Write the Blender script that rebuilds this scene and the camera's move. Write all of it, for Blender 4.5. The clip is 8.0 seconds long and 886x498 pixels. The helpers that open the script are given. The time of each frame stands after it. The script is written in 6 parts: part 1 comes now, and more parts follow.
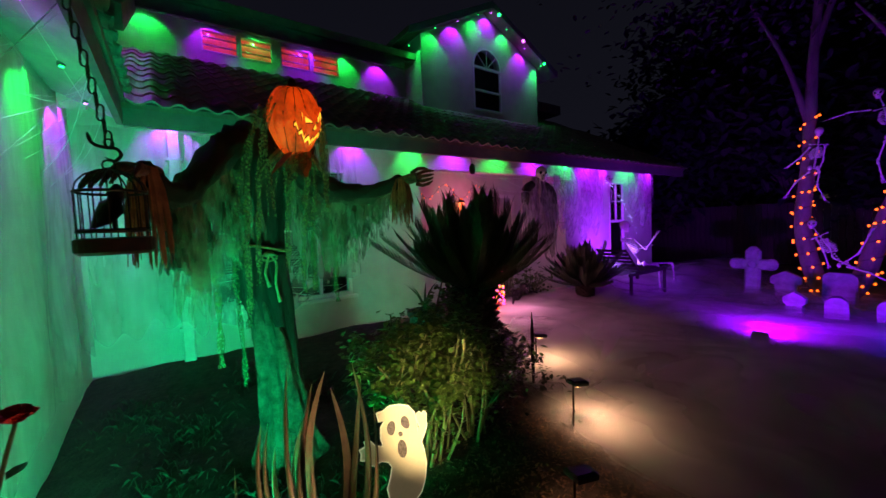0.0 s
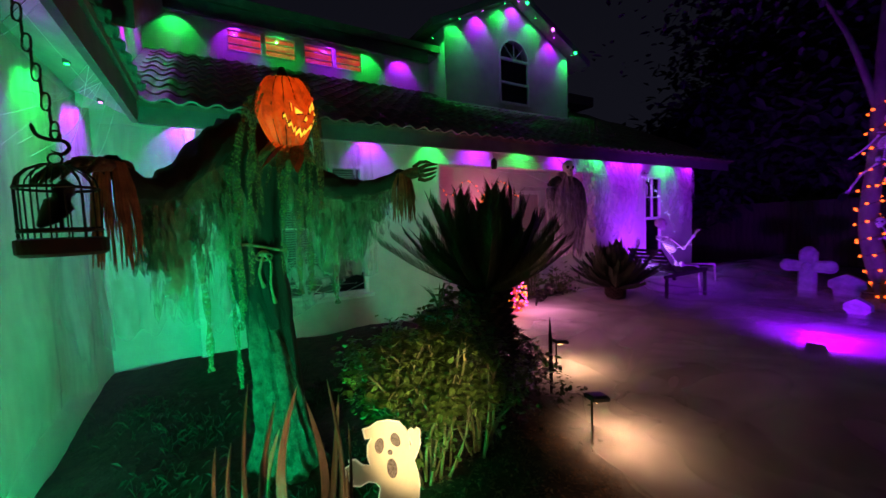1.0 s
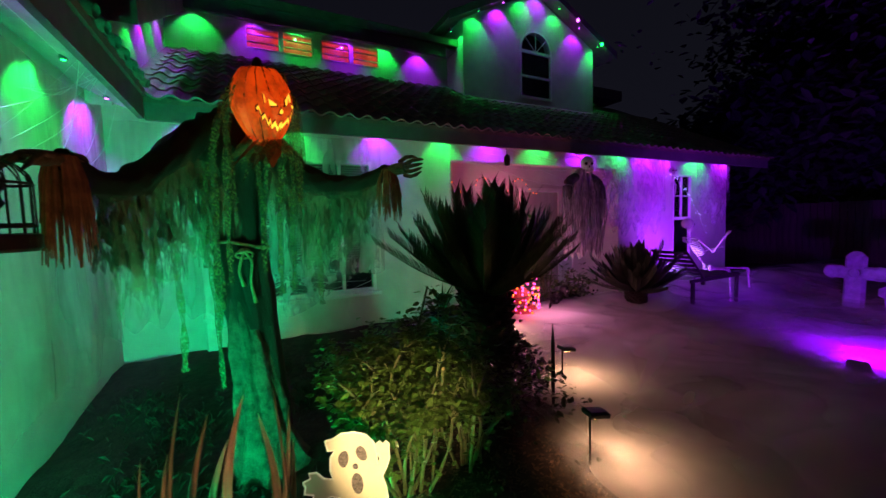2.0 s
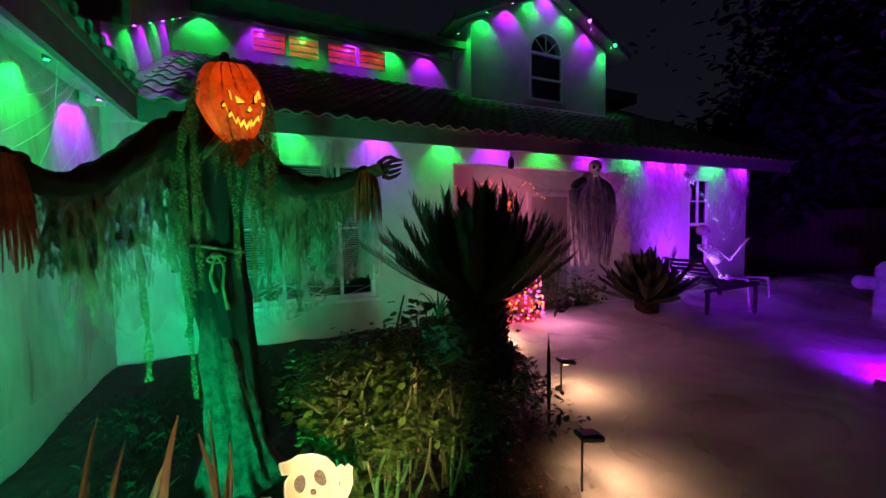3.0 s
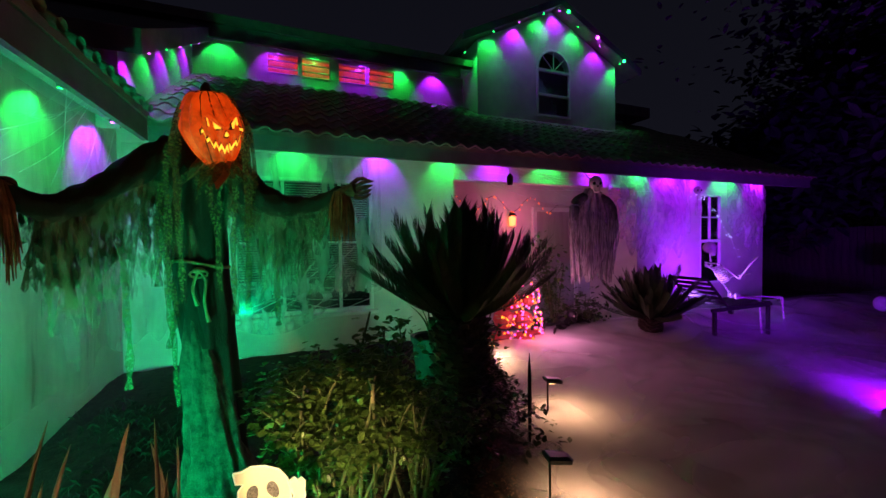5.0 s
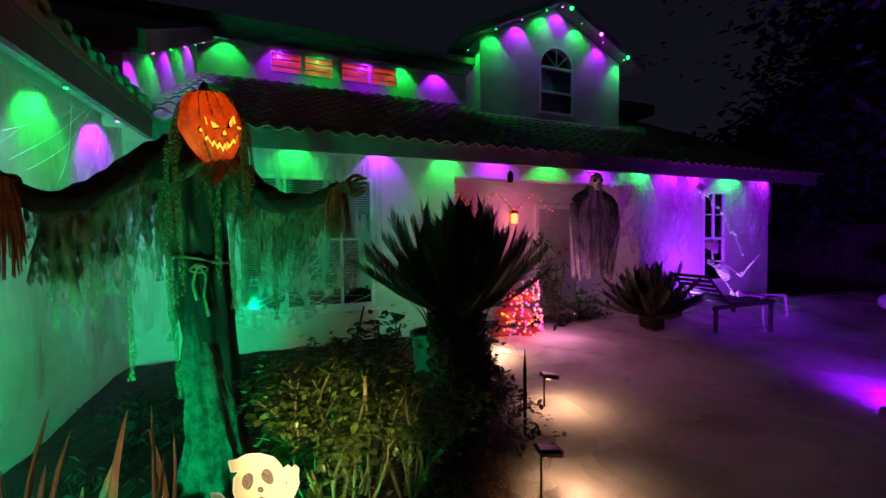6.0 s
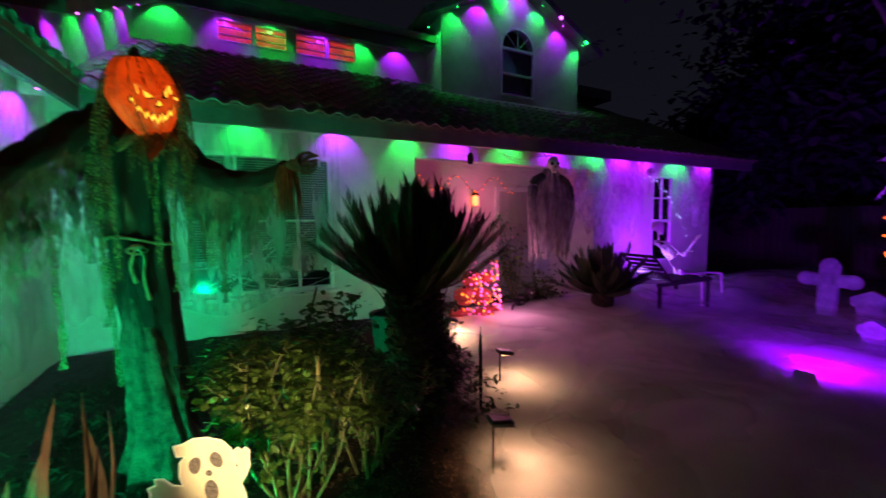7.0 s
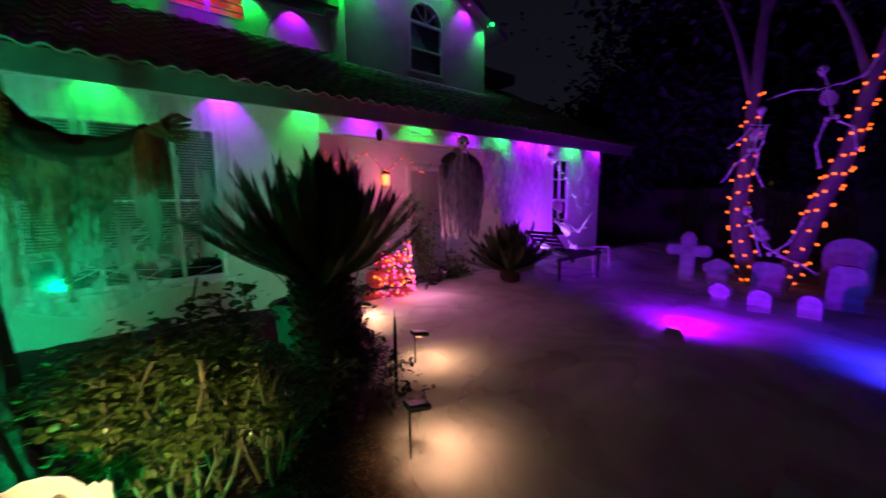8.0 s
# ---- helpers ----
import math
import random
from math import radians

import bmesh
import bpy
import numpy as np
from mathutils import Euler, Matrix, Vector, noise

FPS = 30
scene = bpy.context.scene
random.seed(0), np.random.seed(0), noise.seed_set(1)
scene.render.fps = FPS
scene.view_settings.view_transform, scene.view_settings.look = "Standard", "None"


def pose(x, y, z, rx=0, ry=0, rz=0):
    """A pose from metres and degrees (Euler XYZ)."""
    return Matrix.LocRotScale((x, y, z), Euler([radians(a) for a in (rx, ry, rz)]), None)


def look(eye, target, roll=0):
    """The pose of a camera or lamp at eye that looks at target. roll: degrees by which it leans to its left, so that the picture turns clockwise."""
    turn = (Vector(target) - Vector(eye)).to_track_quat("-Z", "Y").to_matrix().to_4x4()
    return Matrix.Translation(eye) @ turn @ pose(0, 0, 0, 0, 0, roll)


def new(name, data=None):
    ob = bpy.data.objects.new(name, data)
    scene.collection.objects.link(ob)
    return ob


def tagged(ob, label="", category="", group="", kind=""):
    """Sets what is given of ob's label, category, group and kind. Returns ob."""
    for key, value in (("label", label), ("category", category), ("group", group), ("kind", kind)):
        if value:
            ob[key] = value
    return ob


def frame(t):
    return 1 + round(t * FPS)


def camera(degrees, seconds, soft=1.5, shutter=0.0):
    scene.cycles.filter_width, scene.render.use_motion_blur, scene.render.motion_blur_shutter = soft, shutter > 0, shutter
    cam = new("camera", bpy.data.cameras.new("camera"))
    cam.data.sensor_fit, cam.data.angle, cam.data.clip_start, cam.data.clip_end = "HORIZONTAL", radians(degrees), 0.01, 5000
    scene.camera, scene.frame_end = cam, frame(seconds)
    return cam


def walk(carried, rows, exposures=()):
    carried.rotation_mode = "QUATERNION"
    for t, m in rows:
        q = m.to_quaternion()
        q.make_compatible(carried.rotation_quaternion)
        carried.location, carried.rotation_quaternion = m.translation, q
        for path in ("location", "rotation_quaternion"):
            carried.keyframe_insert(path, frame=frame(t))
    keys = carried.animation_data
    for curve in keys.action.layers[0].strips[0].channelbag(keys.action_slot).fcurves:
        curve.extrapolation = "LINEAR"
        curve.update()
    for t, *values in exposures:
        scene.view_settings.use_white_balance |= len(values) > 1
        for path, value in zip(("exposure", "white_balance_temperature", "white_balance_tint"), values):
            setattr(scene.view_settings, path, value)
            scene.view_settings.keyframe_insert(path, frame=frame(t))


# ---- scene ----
cam = camera(99.0, 8.0, shutter=0.8)
METRES, EYE, TILT, LEAN, TURN = 1.34, 1.5, 0.0, 0.0, -35.5
ROWS = [
    (0.0, 0.0, 0.0, 0.0, -0.15, -3.43, 2.44),
    (0.5, 0.0449, 0.0739, 0.003, 1.5, -3.87, 2.48),
    (1.0, 0.1214, 0.1452, 0.0019, 4.55, -3.72, 2.33),
    (2.5, 0.3515, 0.3237, 0.0045, 9.78, -3.93, 1.36),
    (3.0, 0.4, 0.3901, 0.0043, 10.8, -3.34, 1.16),
    (3.5, 0.4386, 0.4331, 0.014, 11.44, -2.45, 0.96),
    (4.0, 0.4909, 0.4379, 0.0204, 12.72, -1.94, 0.82),
    (4.5, 0.5588, 0.4153, 0.0283, 13.21, -1.39, 0.74),
    (6.0, 0.6639, 0.3845, 0.0183, 14.56, -1.7, 0.62),
    (6.5, 0.6882, 0.3818, 0.0126, 12.99, -2.69, 0.63),
    (7.0, 0.7055, 0.3852, 0.0052, 9.19, -4.35, 0.55),
    (7.5, 0.7182, 0.4121, -0.0019, 2.89, -5.92, 0.59),
    (8.0, 0.7058, 0.4759, -0.0049, -4.01, -7.4, 0.66),
]
walk(cam, [(t, pose(0, 0, EYE, TILT, LEAN, TURN) @ pose(METRES * x, METRES * y, METRES * z, 90 + pitch, roll, yaw)) for t, x, y, z, yaw, pitch, roll in ROWS])

# ---------------------------------------------------------------- world and lamps
world = bpy.data.worlds.new("night")
scene.world = world
world.use_nodes = True
wn = world.node_tree
wbg = wn.nodes["Background"]
wtc, wsep, wramp = wn.nodes.new("ShaderNodeTexCoord"), wn.nodes.new("ShaderNodeSeparateXYZ"), wn.nodes.new("ShaderNodeValToRGB")
wn.links.new(wtc.outputs["Generated"], wsep.inputs[0])
wn.links.new(wsep.outputs["Z"], wramp.inputs[0])
wn.links.new(wramp.outputs[0], wbg.inputs[0])
wramp.color_ramp.elements[0].color = (0.0072, 0.0072, 0.0125, 1)
wramp.color_ramp.elements[1].color = (0.0030, 0.0032, 0.0055, 1)
wbg.inputs[1].default_value = 0.9

GREEN, PURPLE, WARM = (0.01, 1.0, 0.10), (0.36, 0.01, 1.0), (1.0, 0.50, 0.26)


def spot(name, at, to, watts, colour, degrees, blend=0.6, size=0.03):
    data = bpy.data.lights.new(name, "SPOT")
    data.energy, data.color, data.spot_size, data.spot_blend, data.shadow_soft_size = watts, colour, radians(degrees), blend, size
    ob = new(name, data)
    ob.matrix_world = look(at, to)
    return ob


def bulb(name, at, watts, colour, size=0.04):
    data = bpy.data.lights.new(name, "POINT")
    data.energy, data.color, data.shadow_soft_size = watts, colour, size
    ob = new(name, data)
    ob.location = at
    return ob


# eave lights: place, the spot on the wall that each is aimed at, colour
EAVE_X = [(0.05, PURPLE), (1.0, GREEN), (2.05, PURPLE), (3.0, GREEN), (3.8, PURPLE), (4.75, GREEN), (5.7, PURPLE), (6.55, GREEN), (7.35, PURPLE), (8.05, PURPLE), (9.0, GREEN), (10.0, PURPLE)]
WING_Y = [(1.7, GREEN), (2.55, PURPLE), (3.4, GREEN), (4.22, PURPLE)]
UPPER_X = [(-0.1, GREEN), (0.75, PURPLE), (1.45, GREEN), (2.3, PURPLE), (3.05, GREEN), (3.8, PURPLE)]
RAKE_Y = [(4.6, PURPLE), (5.2, GREEN), (5.8, PURPLE), (6.4, GREEN), (6.95, PURPLE)]
pucks = []
for x, c in EAVE_X:
    pucks.append(((x, 4.73, 2.67), (x, 4.95, 2.43), c, 15))
for y, c in WING_Y:
    pucks.append(((-0.50, y, 2.60), (-0.72, y + 0.10, 2.30), c, 26))
for x, c in UPPER_X:
    pucks.append(((x, 7.29, 4.98), (x, 7.5, 4.73), c, 14))
for y, c in RAKE_Y:
    z = 3.25 + 0.523 * (y - 4.19)
    pucks.append(((-0.32, y, z - 0.05), (-0.44, y, z - 0.50), c, 14))
for x, c in [(4.75, GREEN), (5.35, PURPLE), (5.95, GREEN), (6.35, PURPLE), (6.85, GREEN), (7.45, PURPLE), (8.05, GREEN)]:
    z = 6.44 - 0.5 * abs(x - 6.30) - 0.12
    pucks.append(((x, 6.60, z + 0.06), (x, 6.8, z - 0.20), c, 15))
for y, c in [(6.9, GREEN), (7.25, PURPLE)]:
    pucks.append(((4.28, y, 5.26), (4.5, y, 4.95), c, 12))
for at, to, c, w in pucks:
    spot("eave_spot", at, to, w * (1.25 if c == PURPLE else 0.8), c, 122 if to[1] == 4.95 and at[0] > 3.5 else 98, 0.35, 0.02)

spot("green_flood_light", (-0.42, 1.25, 0.20), (-0.66, 4.0, 1.35), 270, (0.0, 1.0, 0.36), 82, 0.7, 0.05)
spot("green_flood_light", (0.12, 1.46, 0.16), (1.05, 4.3, 1.75), 165, (0.0, 1.0, 0.38), 96, 0.7, 0.05)
spot("green_flood_light", (0.72, 1.76, 0.13), (1.22, 2.05, 0.50), 34, (0.0, 1.0, 0.22), 125, 0.8, 0.04)
spot("purple_flood_light", (5.50, 1.38, 0.22), (7.6, 1.45, 0.75), 430, (0.27, 0.0, 1.0), 172, 0.9, 0.05)
# violet fill added for the seated skeleton; no lamp known there
spot("unseen_violet_light", (6.30, 3.86, 0.62), (7.1, 3.50, 0.95), 170, (0.36, 0.16, 1.0), 80, 0.8, 0.05)
# violet wash on the right wall; its lamp is unseen, set behind the chaise
spot("unseen_violet_light", (7.55, 4.00, 0.56), (8.3, 4.95, 1.85), 170, (0.30, 0.02, 1.0), 140, 0.9, 0.05)
spot("blue_flood_light", (5.45, -0.20, 0.30), (7.4, -0.05, 0.10), 170, (0.03, 0.02, 1.0), 150, 0.9, 0.05)
PATH = [(2.25, 1.63, 0.35), (2.95, 2.57, 0.35), (3.05, 3.78, 0.34)]
for x, y, z in PATH:
    spot("path_lamp_light", (x + 0.06, y - 0.01, z - 0.025), (x + 0.14, y - 0.04, 0), 125 if y > 3 else 78, WARM, 152, 1.0, 0.03)
# warm fill added below the view for the roses and ghost; no such lamp known
spot("unseen_warm_spot_light", (0.75, 0.55, 0.80), (1.18, 1.95, 0.50), 150, (1.0, 0.74, 0.36), 38, 0.6, 0.03)
spot("path_lamp_light", (1.50, 1.03, 0.28), (1.6, 1.0, 0), 5, WARM, 150, 0.8, 0.03)
# stands in for an unseen warm lamp that reddens agave, cuff and cage
spot("unseen_warm_spot_light", (0.335, 0.845, 0.30), (0.0, 1.65, 1.15), 18, (1.0, 0.56, 0.34), 110, 0.9, 0.03)
bulb("porch_lamp_light", (4.74, 5.55, 1.90), 13, (1.0, 0.11, 0.40), 0.08)
bulb("pumpkin_stack_light", (3.93, 3.80, 0.74), 22, (1.0, 0.30, 0.56), 0.12)
bulb("lantern_head_light", (0.74, 1.93, 2.08), 0.5, (1.0, 0.45, 0.10), 0.05)


# ---------------------------------------------------------------- materials
def mat(name, c1, c2=None, rough=0.8, metal=0.0, scale=8.0, bump=0.2, fine=60.0, emit=None, alpha=None, spec=0.4, island=0.0, stretch=(1, 1, 1), glow_var=False):
    m = bpy.data.materials.new(name)
    m.use_nodes = True
    nt = m.node_tree
    N, L = nt.nodes, nt.links
    b = N["Principled BSDF"]
    b.inputs["Roughness"].default_value, b.inputs["Metallic"].default_value = rough, metal
    b.inputs["Specular IOR Level"].default_value = spec
    c2 = c2 or tuple(0.72 * v for v in c1)
    tc, mp = N.new("ShaderNodeTexCoord"), N.new("ShaderNodeMapping")
    mp.inputs["Scale"].default_value = stretch
    L.new(tc.outputs["Object"], mp.inputs[0])
    n1, n2 = N.new("ShaderNodeTexNoise"), N.new("ShaderNodeTexNoise")
    for n, s, d in ((n1, scale, 5), (n2, fine, 3)):
        n.inputs["Scale"].default_value, n.inputs["Detail"].default_value = s, d
        L.new(mp.outputs[0], n.inputs["Vector"])
    add = N.new("ShaderNodeMath")
    add.operation = "MULTIPLY_ADD"
    L.new(n2.outputs["Fac"], add.inputs[0])
    add.inputs[1].default_value = 0.35
    L.new(n1.outputs["Fac"], add.inputs[2])
    ramp = N.new("ShaderNodeValToRGB")
    ramp.color_ramp.elements[0].position, ramp.color_ramp.elements[1].position = 0.48, 0.86
    ramp.color_ramp.elements[0].color, ramp.color_ramp.elements[1].color = (*c1, 1), (*c2, 1)
    L.new(add.outputs[0], ramp.inputs[0])
    col = ramp.outputs[0]
    if island:
        geo, hsv, mul = N.new("ShaderNodeNewGeometry"), N.new("ShaderNodeHueSaturation"), N.new("ShaderNodeMapRange")
        oi = N.new("ShaderNodeObjectInfo")
        av = N.new("ShaderNodeMath")
        L.new(geo.outputs["Random Per Island"], av.inputs[0])
        L.new(oi.outputs["Random"], av.inputs[1])
        mul.inputs[2].default_value = 2.0
        mul.inputs["To Min"].default_value, mul.inputs["To Max"].default_value = 1 - island, 1 + island
        L.new(av.outputs[0], mul.inputs["Value"])
        mul.inputs["From Max"].default_value = 2.0
        L.new(mul.outputs[0], hsv.inputs["Value"])
        L.new(col, hsv.inputs["Color"])
        col = hsv.outputs[0]
    L.new(col, b.inputs["Base Color"])
    bp = N.new("ShaderNodeBump")
    bp.inputs["Strength"].default_value, bp.inputs["Distance"].default_value = bump, 0.02
    L.new(add.outputs[0], bp.inputs["Height"])
    L.new(bp.outputs[0], b.inputs["Normal"])
    if emit:
        b.inputs["Emission Color"].default_value, b.inputs["Emission Strength"].default_value = (*emit[:3], 1), emit[3]
    if glow_var:
        gv = N.new("ShaderNodeMapRange")
        gv.inputs["From Min"].default_value, gv.inputs["From Max"].default_value = 0.45, 0.9
        gv.inputs["To Min"].default_value, gv.inputs["To Max"].default_value = 1.25 * emit[3], 0.3 * emit[3]
        L.new(add.outputs[0], gv.inputs["Value"])
        L.new(gv.outputs[0], b.inputs["Emission Strength"])
    if alpha:
        lo, hi, s, sx, *soft = alpha
        mp2, n3, mr = N.new("ShaderNodeMapping"), N.new("ShaderNodeTexNoise"), N.new("ShaderNodeMapRange")
        mp2.inputs["Scale"].default_value = sx
        L.new(tc.outputs["Object"], mp2.inputs[0])
        L.new(mp2.outputs[0], n3.inputs["Vector"])
        n3.inputs["Scale"].default_value, n3.inputs["Detail"].default_value = s, 6
        mr.inputs["From Min"].default_value, mr.inputs["From Max"].default_value = soft or (0.36, 0.64)
        mr.inputs["To Min"].default_value, mr.inputs["To Max"].default_value = lo, hi
        L.new(n3.outputs["Fac"], mr.inputs["Value"])
        L.new(mr.outputs[0], b.inputs["Alpha"])
    return m


stucco = mat("stucco", (0.62, 0.60, 0.55), (0.50, 0.48, 0.44), 0.9, scale=3, bump=0.35, fine=90)
trim_paint = mat("trim_paint", (0.16, 0.15, 0.145), (0.12, 0.115, 0.11), 0.6, scale=6, bump=0.1)
white_paint = mat("white_paint", (0.75, 0.74, 0.71), (0.62, 0.61, 0.58), 0.5, scale=7, bump=0.08)
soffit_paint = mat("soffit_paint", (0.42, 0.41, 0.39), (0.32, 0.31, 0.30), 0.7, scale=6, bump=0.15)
tile_clay = mat("roof_tile_clay", (0.26, 0.18, 0.145), (0.15, 0.11, 0.095), 0.55, scale=5, bump=0.3, island=0.3)
soil = mat("mulch_soil", (0.045, 0.029, 0.020), (0.016, 0.011, 0.008), 0.95, scale=14, bump=0.9, fine=70)
chips = mat("bark_chips", (0.12, 0.068, 0.04), (0.05, 0.03, 0.02), 0.9, scale=10, bump=0.4, island=0.5)
lawn_mat = mat("lawn_ground", (0.035, 0.045, 0.022), (0.020, 0.024, 0.014), 0.95, scale=6, bump=0.8)
concrete = mat("path_concrete", (0.15, 0.14, 0.13), (0.09, 0.085, 0.08), 0.85, scale=3, bump=0.25)
black_plastic = mat("black_plastic", (0.018, 0.018, 0.02), (0.012, 0.012, 0.013), 0.45, scale=20, bump=0.1)
black_iron = mat("black_iron", (0.03, 0.026, 0.024), (0.06, 0.03, 0.02), 0.5, 0.6, scale=24, bump=0.3)
robe_black = mat("robe_black_cloth", (0.015, 0.016, 0.012), (0.007, 0.008, 0.006), 0.95, scale=9, bump=0.6, fine=140, stretch=(1, 1, 0.3))
robe_skirt = mat("robe_net_cloth", (0.085, 0.095, 0.065), (0.018, 0.022, 0.015), 0.95, scale=16, bump=0.7, fine=120)
gauze = mat("cheesecloth", (0.30, 0.31, 0.19), (0.16, 0.17, 0.10), 0.95, scale=10, bump=0.4, fine=160, alpha=(-0.15, 0.55, 16.0, (3.0, 3.0, 0.7)))
strip_mat = mat("cheesecloth_strip", (0.15, 0.135, 0.055), (0.075, 0.068, 0.028), 0.95, scale=30, bump=0.8, fine=200, alpha=(0.35, 1.0, 70.0, (1, 1, 1)))
wall_gauze = mat("wall_drape_gauze", (0.60, 0.60, 0.56), (0.48, 0.48, 0.45), 0.95, scale=5, bump=0.4, alpha=(0.0, 0.7, 2.4, (1.6, 1.6, 0.35), 0.38, 0.75))
web = mat("cobweb_fibre", (0.80, 0.80, 0.80), (0.65, 0.65, 0.65), 0.95, scale=8, bump=0.1, alpha=(0.02, 0.8, 6.0, (1.6, 1.6, 0.8), 0.38, 0.78))
veil = mat("thin_veil", (0.62, 0.62, 0.58), (0.5, 0.5, 0.46), 0.95, scale=6, bump=0.3, alpha=(0.05, 0.55, 3.0, (2.2, 2.2, 0.4), 0.34, 0.7))
dark_gauze = mat("dark_torn_gauze", (0.06, 0.062, 0.040), (0.024, 0.026, 0.018), 0.95, scale=10, bump=0.5, alpha=(0.1, 1.0, 18.0, (2.5, 2.5, 0.8), 0.36, 0.58))
web_thread = mat("cobweb_thread", (0.75, 0.75, 0.75), None, 0.9, scale=30, bump=0.1)
rope = mat("hemp_rope", (0.33, 0.28, 0.14), (0.21, 0.17, 0.08), 0.9, scale=60, bump=0.6, fine=220)
pumpkin = mat("glowing_pumpkin_shell", (0.62, 0.11, 0.015), (0.34, 0.04, 0.006), 0.55, scale=9, bump=0.7, fine=45, emit=(1.0, 0.066, 0.003, 0.60), glow_var=True)
pumpkin_glow = mat("pumpkin_carved_glow", (0.9, 0.5, 0.1), None, 0.6, emit=(1.0, 0.42, 0.03, 1.5))
dark_carve = mat("dark_carved_edge", (0.06, 0.015, 0.005), None, 0.8, scale=20)
hand_mat = mat("wrinkled_hand", (0.16, 0.085, 0.045), (0.07, 0.035, 0.02), 0.8, scale=26, bump=0.8)
straw = mat("orange_raffia", (0.42, 0.15, 0.06), (0.22, 0.07, 0.03), 0.8, scale=20, bump=0.3, island=0.4)
bone = mat("plastic_bone", (0.72, 0.70, 0.64), (0.50, 0.47, 0.42), 0.55, scale=14, bump=0.3)
bone_dark = mat("eye_socket", (0.015, 0.015, 0.015), None, 0.9)
reaper_cloth = mat("grey_rag", (0.55, 0.54, 0.55), (0.34, 0.33, 0.34), 0.95, scale=12, bump=0.5, alpha=(0.5, 1.0, 12.0, (3, 3, 0.5)))
frond_mat = mat("sago_frond", (0.055, 0.085, 0.030), (0.030, 0.050, 0.018), 0.5, scale=10, bump=0.1, island=0.35)
frond_dry = mat("sago_trunk", (0.08, 0.06, 0.04), (0.035, 0.027, 0.018), 0.95, scale=18, bump=0.9, island=0.3)
leaf_mat = mat("rose_leaf", (0.13, 0.21, 0.045), (0.055, 0.10, 0.022), 0.32, scale=20, bump=0.15, island=0.5)
cane_mat = mat("rose_cane", (0.12, 0.14, 0.055), (0.07, 0.065, 0.03), 0.6, scale=30, bump=0.4)
petal = mat("red_rose_petal", (0.78, 0.04, 0.05), (0.5, 0.02, 0.03), 0.6, scale=20)
ivy_mat = mat("ivy_leaf", (0.035, 0.055, 0.022), (0.022, 0.032, 0.016), 0.5, scale=20, bump=0.15, island=0.5)
aloe_mat = mat("agave_leaf", (0.34, 0.28, 0.15), (0.13, 0.105, 0.055), 0.55, scale=6, bump=0.25, fine=50, stretch=(1, 1, 0.3))
grass_mat = mat("dry_grass", (0.035, 0.042, 0.022), (0.015, 0.018, 0.011), 0.7, scale=20, island=0.5)
ghost_mat = mat("lit_acrylic", (0.82, 0.74, 0.55), (0.74, 0.66, 0.48), 0.45, scale=4, bump=0.05, emit=(1.0, 0.74, 0.40, 0.07))
ghost_rim = mat("acrylic_edge", (0.9, 0.85, 0.7), None, 0.3, emit=(1.0, 0.85, 0.55, 0.30))
glitter = mat("dark_glitter", (0.07, 0.05, 0.05), (0.30, 0.25, 0.23), 0.8, scale=170, bump=0.6, fine=300)
stone_foam = mat("grey_foam_stone", (0.30, 0.30, 0.30), (0.17, 0.17, 0.17), 0.95, scale=9, bump=0.6)
bark = mat("tree_bark", (0.19, 0.15, 0.13), (0.09, 0.07, 0.065), 0.95, scale=7, bump=0.9, stretch=(1, 1, 0.3))
far_leaf = mat("night_foliage", (0.045, 0.05, 0.045), (0.02, 0.024, 0.02), 0.9, scale=4)
fence_mat = mat("dark_fence_board", (0.10, 0.075, 0.06), (0.05, 0.04, 0.03), 0.9, scale=5, bump=0.4, stretch=(3, 3, 0.4), island=0.3)
pot_mat = mat("green_plastic_pot", (0.05, 0.10, 0.09), (0.035, 0.07, 0.065), 0.5, scale=9, bump=0.1)
blind_mat = mat("blind_slat", (0.58, 0.57, 0.52), (0.46, 0.45, 0.42), 0.6, scale=5, bump=0.05)
# near-black colour carries the darkness of unlit rooms behind the windows
room_dark = mat("unlit_room_panel", (0.05, 0.05, 0.055), (0.03, 0.03, 0.035), 0.9)
bench_mat = mat("dark_bench_wood", (0.022, 0.018, 0.017), (0.012, 0.010, 0.010), 0.7, scale=8, bump=0.4, stretch=(0.3, 3, 3))
red_room = mat("red_lit_blind", (0.5, 0.2, 0.15), (0.4, 0.15, 0.1), 0.7, scale=5, bump=0.05, emit=(1.0, 0.055, 0.04, 0.7), glow_var=True)
orange_bulb = mat("orange_string_bulb", (0.9, 0.3, 0.05), None, 0.4, emit=(1.0, 0.12, 0.006, 3.2))
pink_bulb = mat("pink_string_bulb", (0.9, 0.2, 0.4), None, 0.4, emit=(1.0, 0.05, 0.35, 3.0))
yellow_bulb = mat("yellow_string_bulb", (0.9, 0.6, 0.1), None, 0.4, emit=(1.0, 0.25, 0.02, 2.5))
red_bulb = mat("red_lamp_glass", (0.9, 0.3, 0.1), None, 0.4, emit=(1.0, 0.18, 0.05, 4.0))
green_lens = mat("green_lens", (0.1, 0.9, 0.2), None, 0.4, emit=(0.01, 1.0, 0.12, 9.0))
purple_lens = mat("purple_lens", (0.6, 0.2, 0.9), None, 0.4, emit=(0.75, 0.08, 1.0, 9.0))
magenta_lens = mat("magenta_lens", (0.6, 0.1, 0.9), None, 0.4, emit=(0.8, 0.03, 1.0, 8.0))
warm_lens = mat("warm_lens", (0.9, 0.6, 0.3), None, 0.4, emit=(1.0, 0.55, 0.2, 6.0))
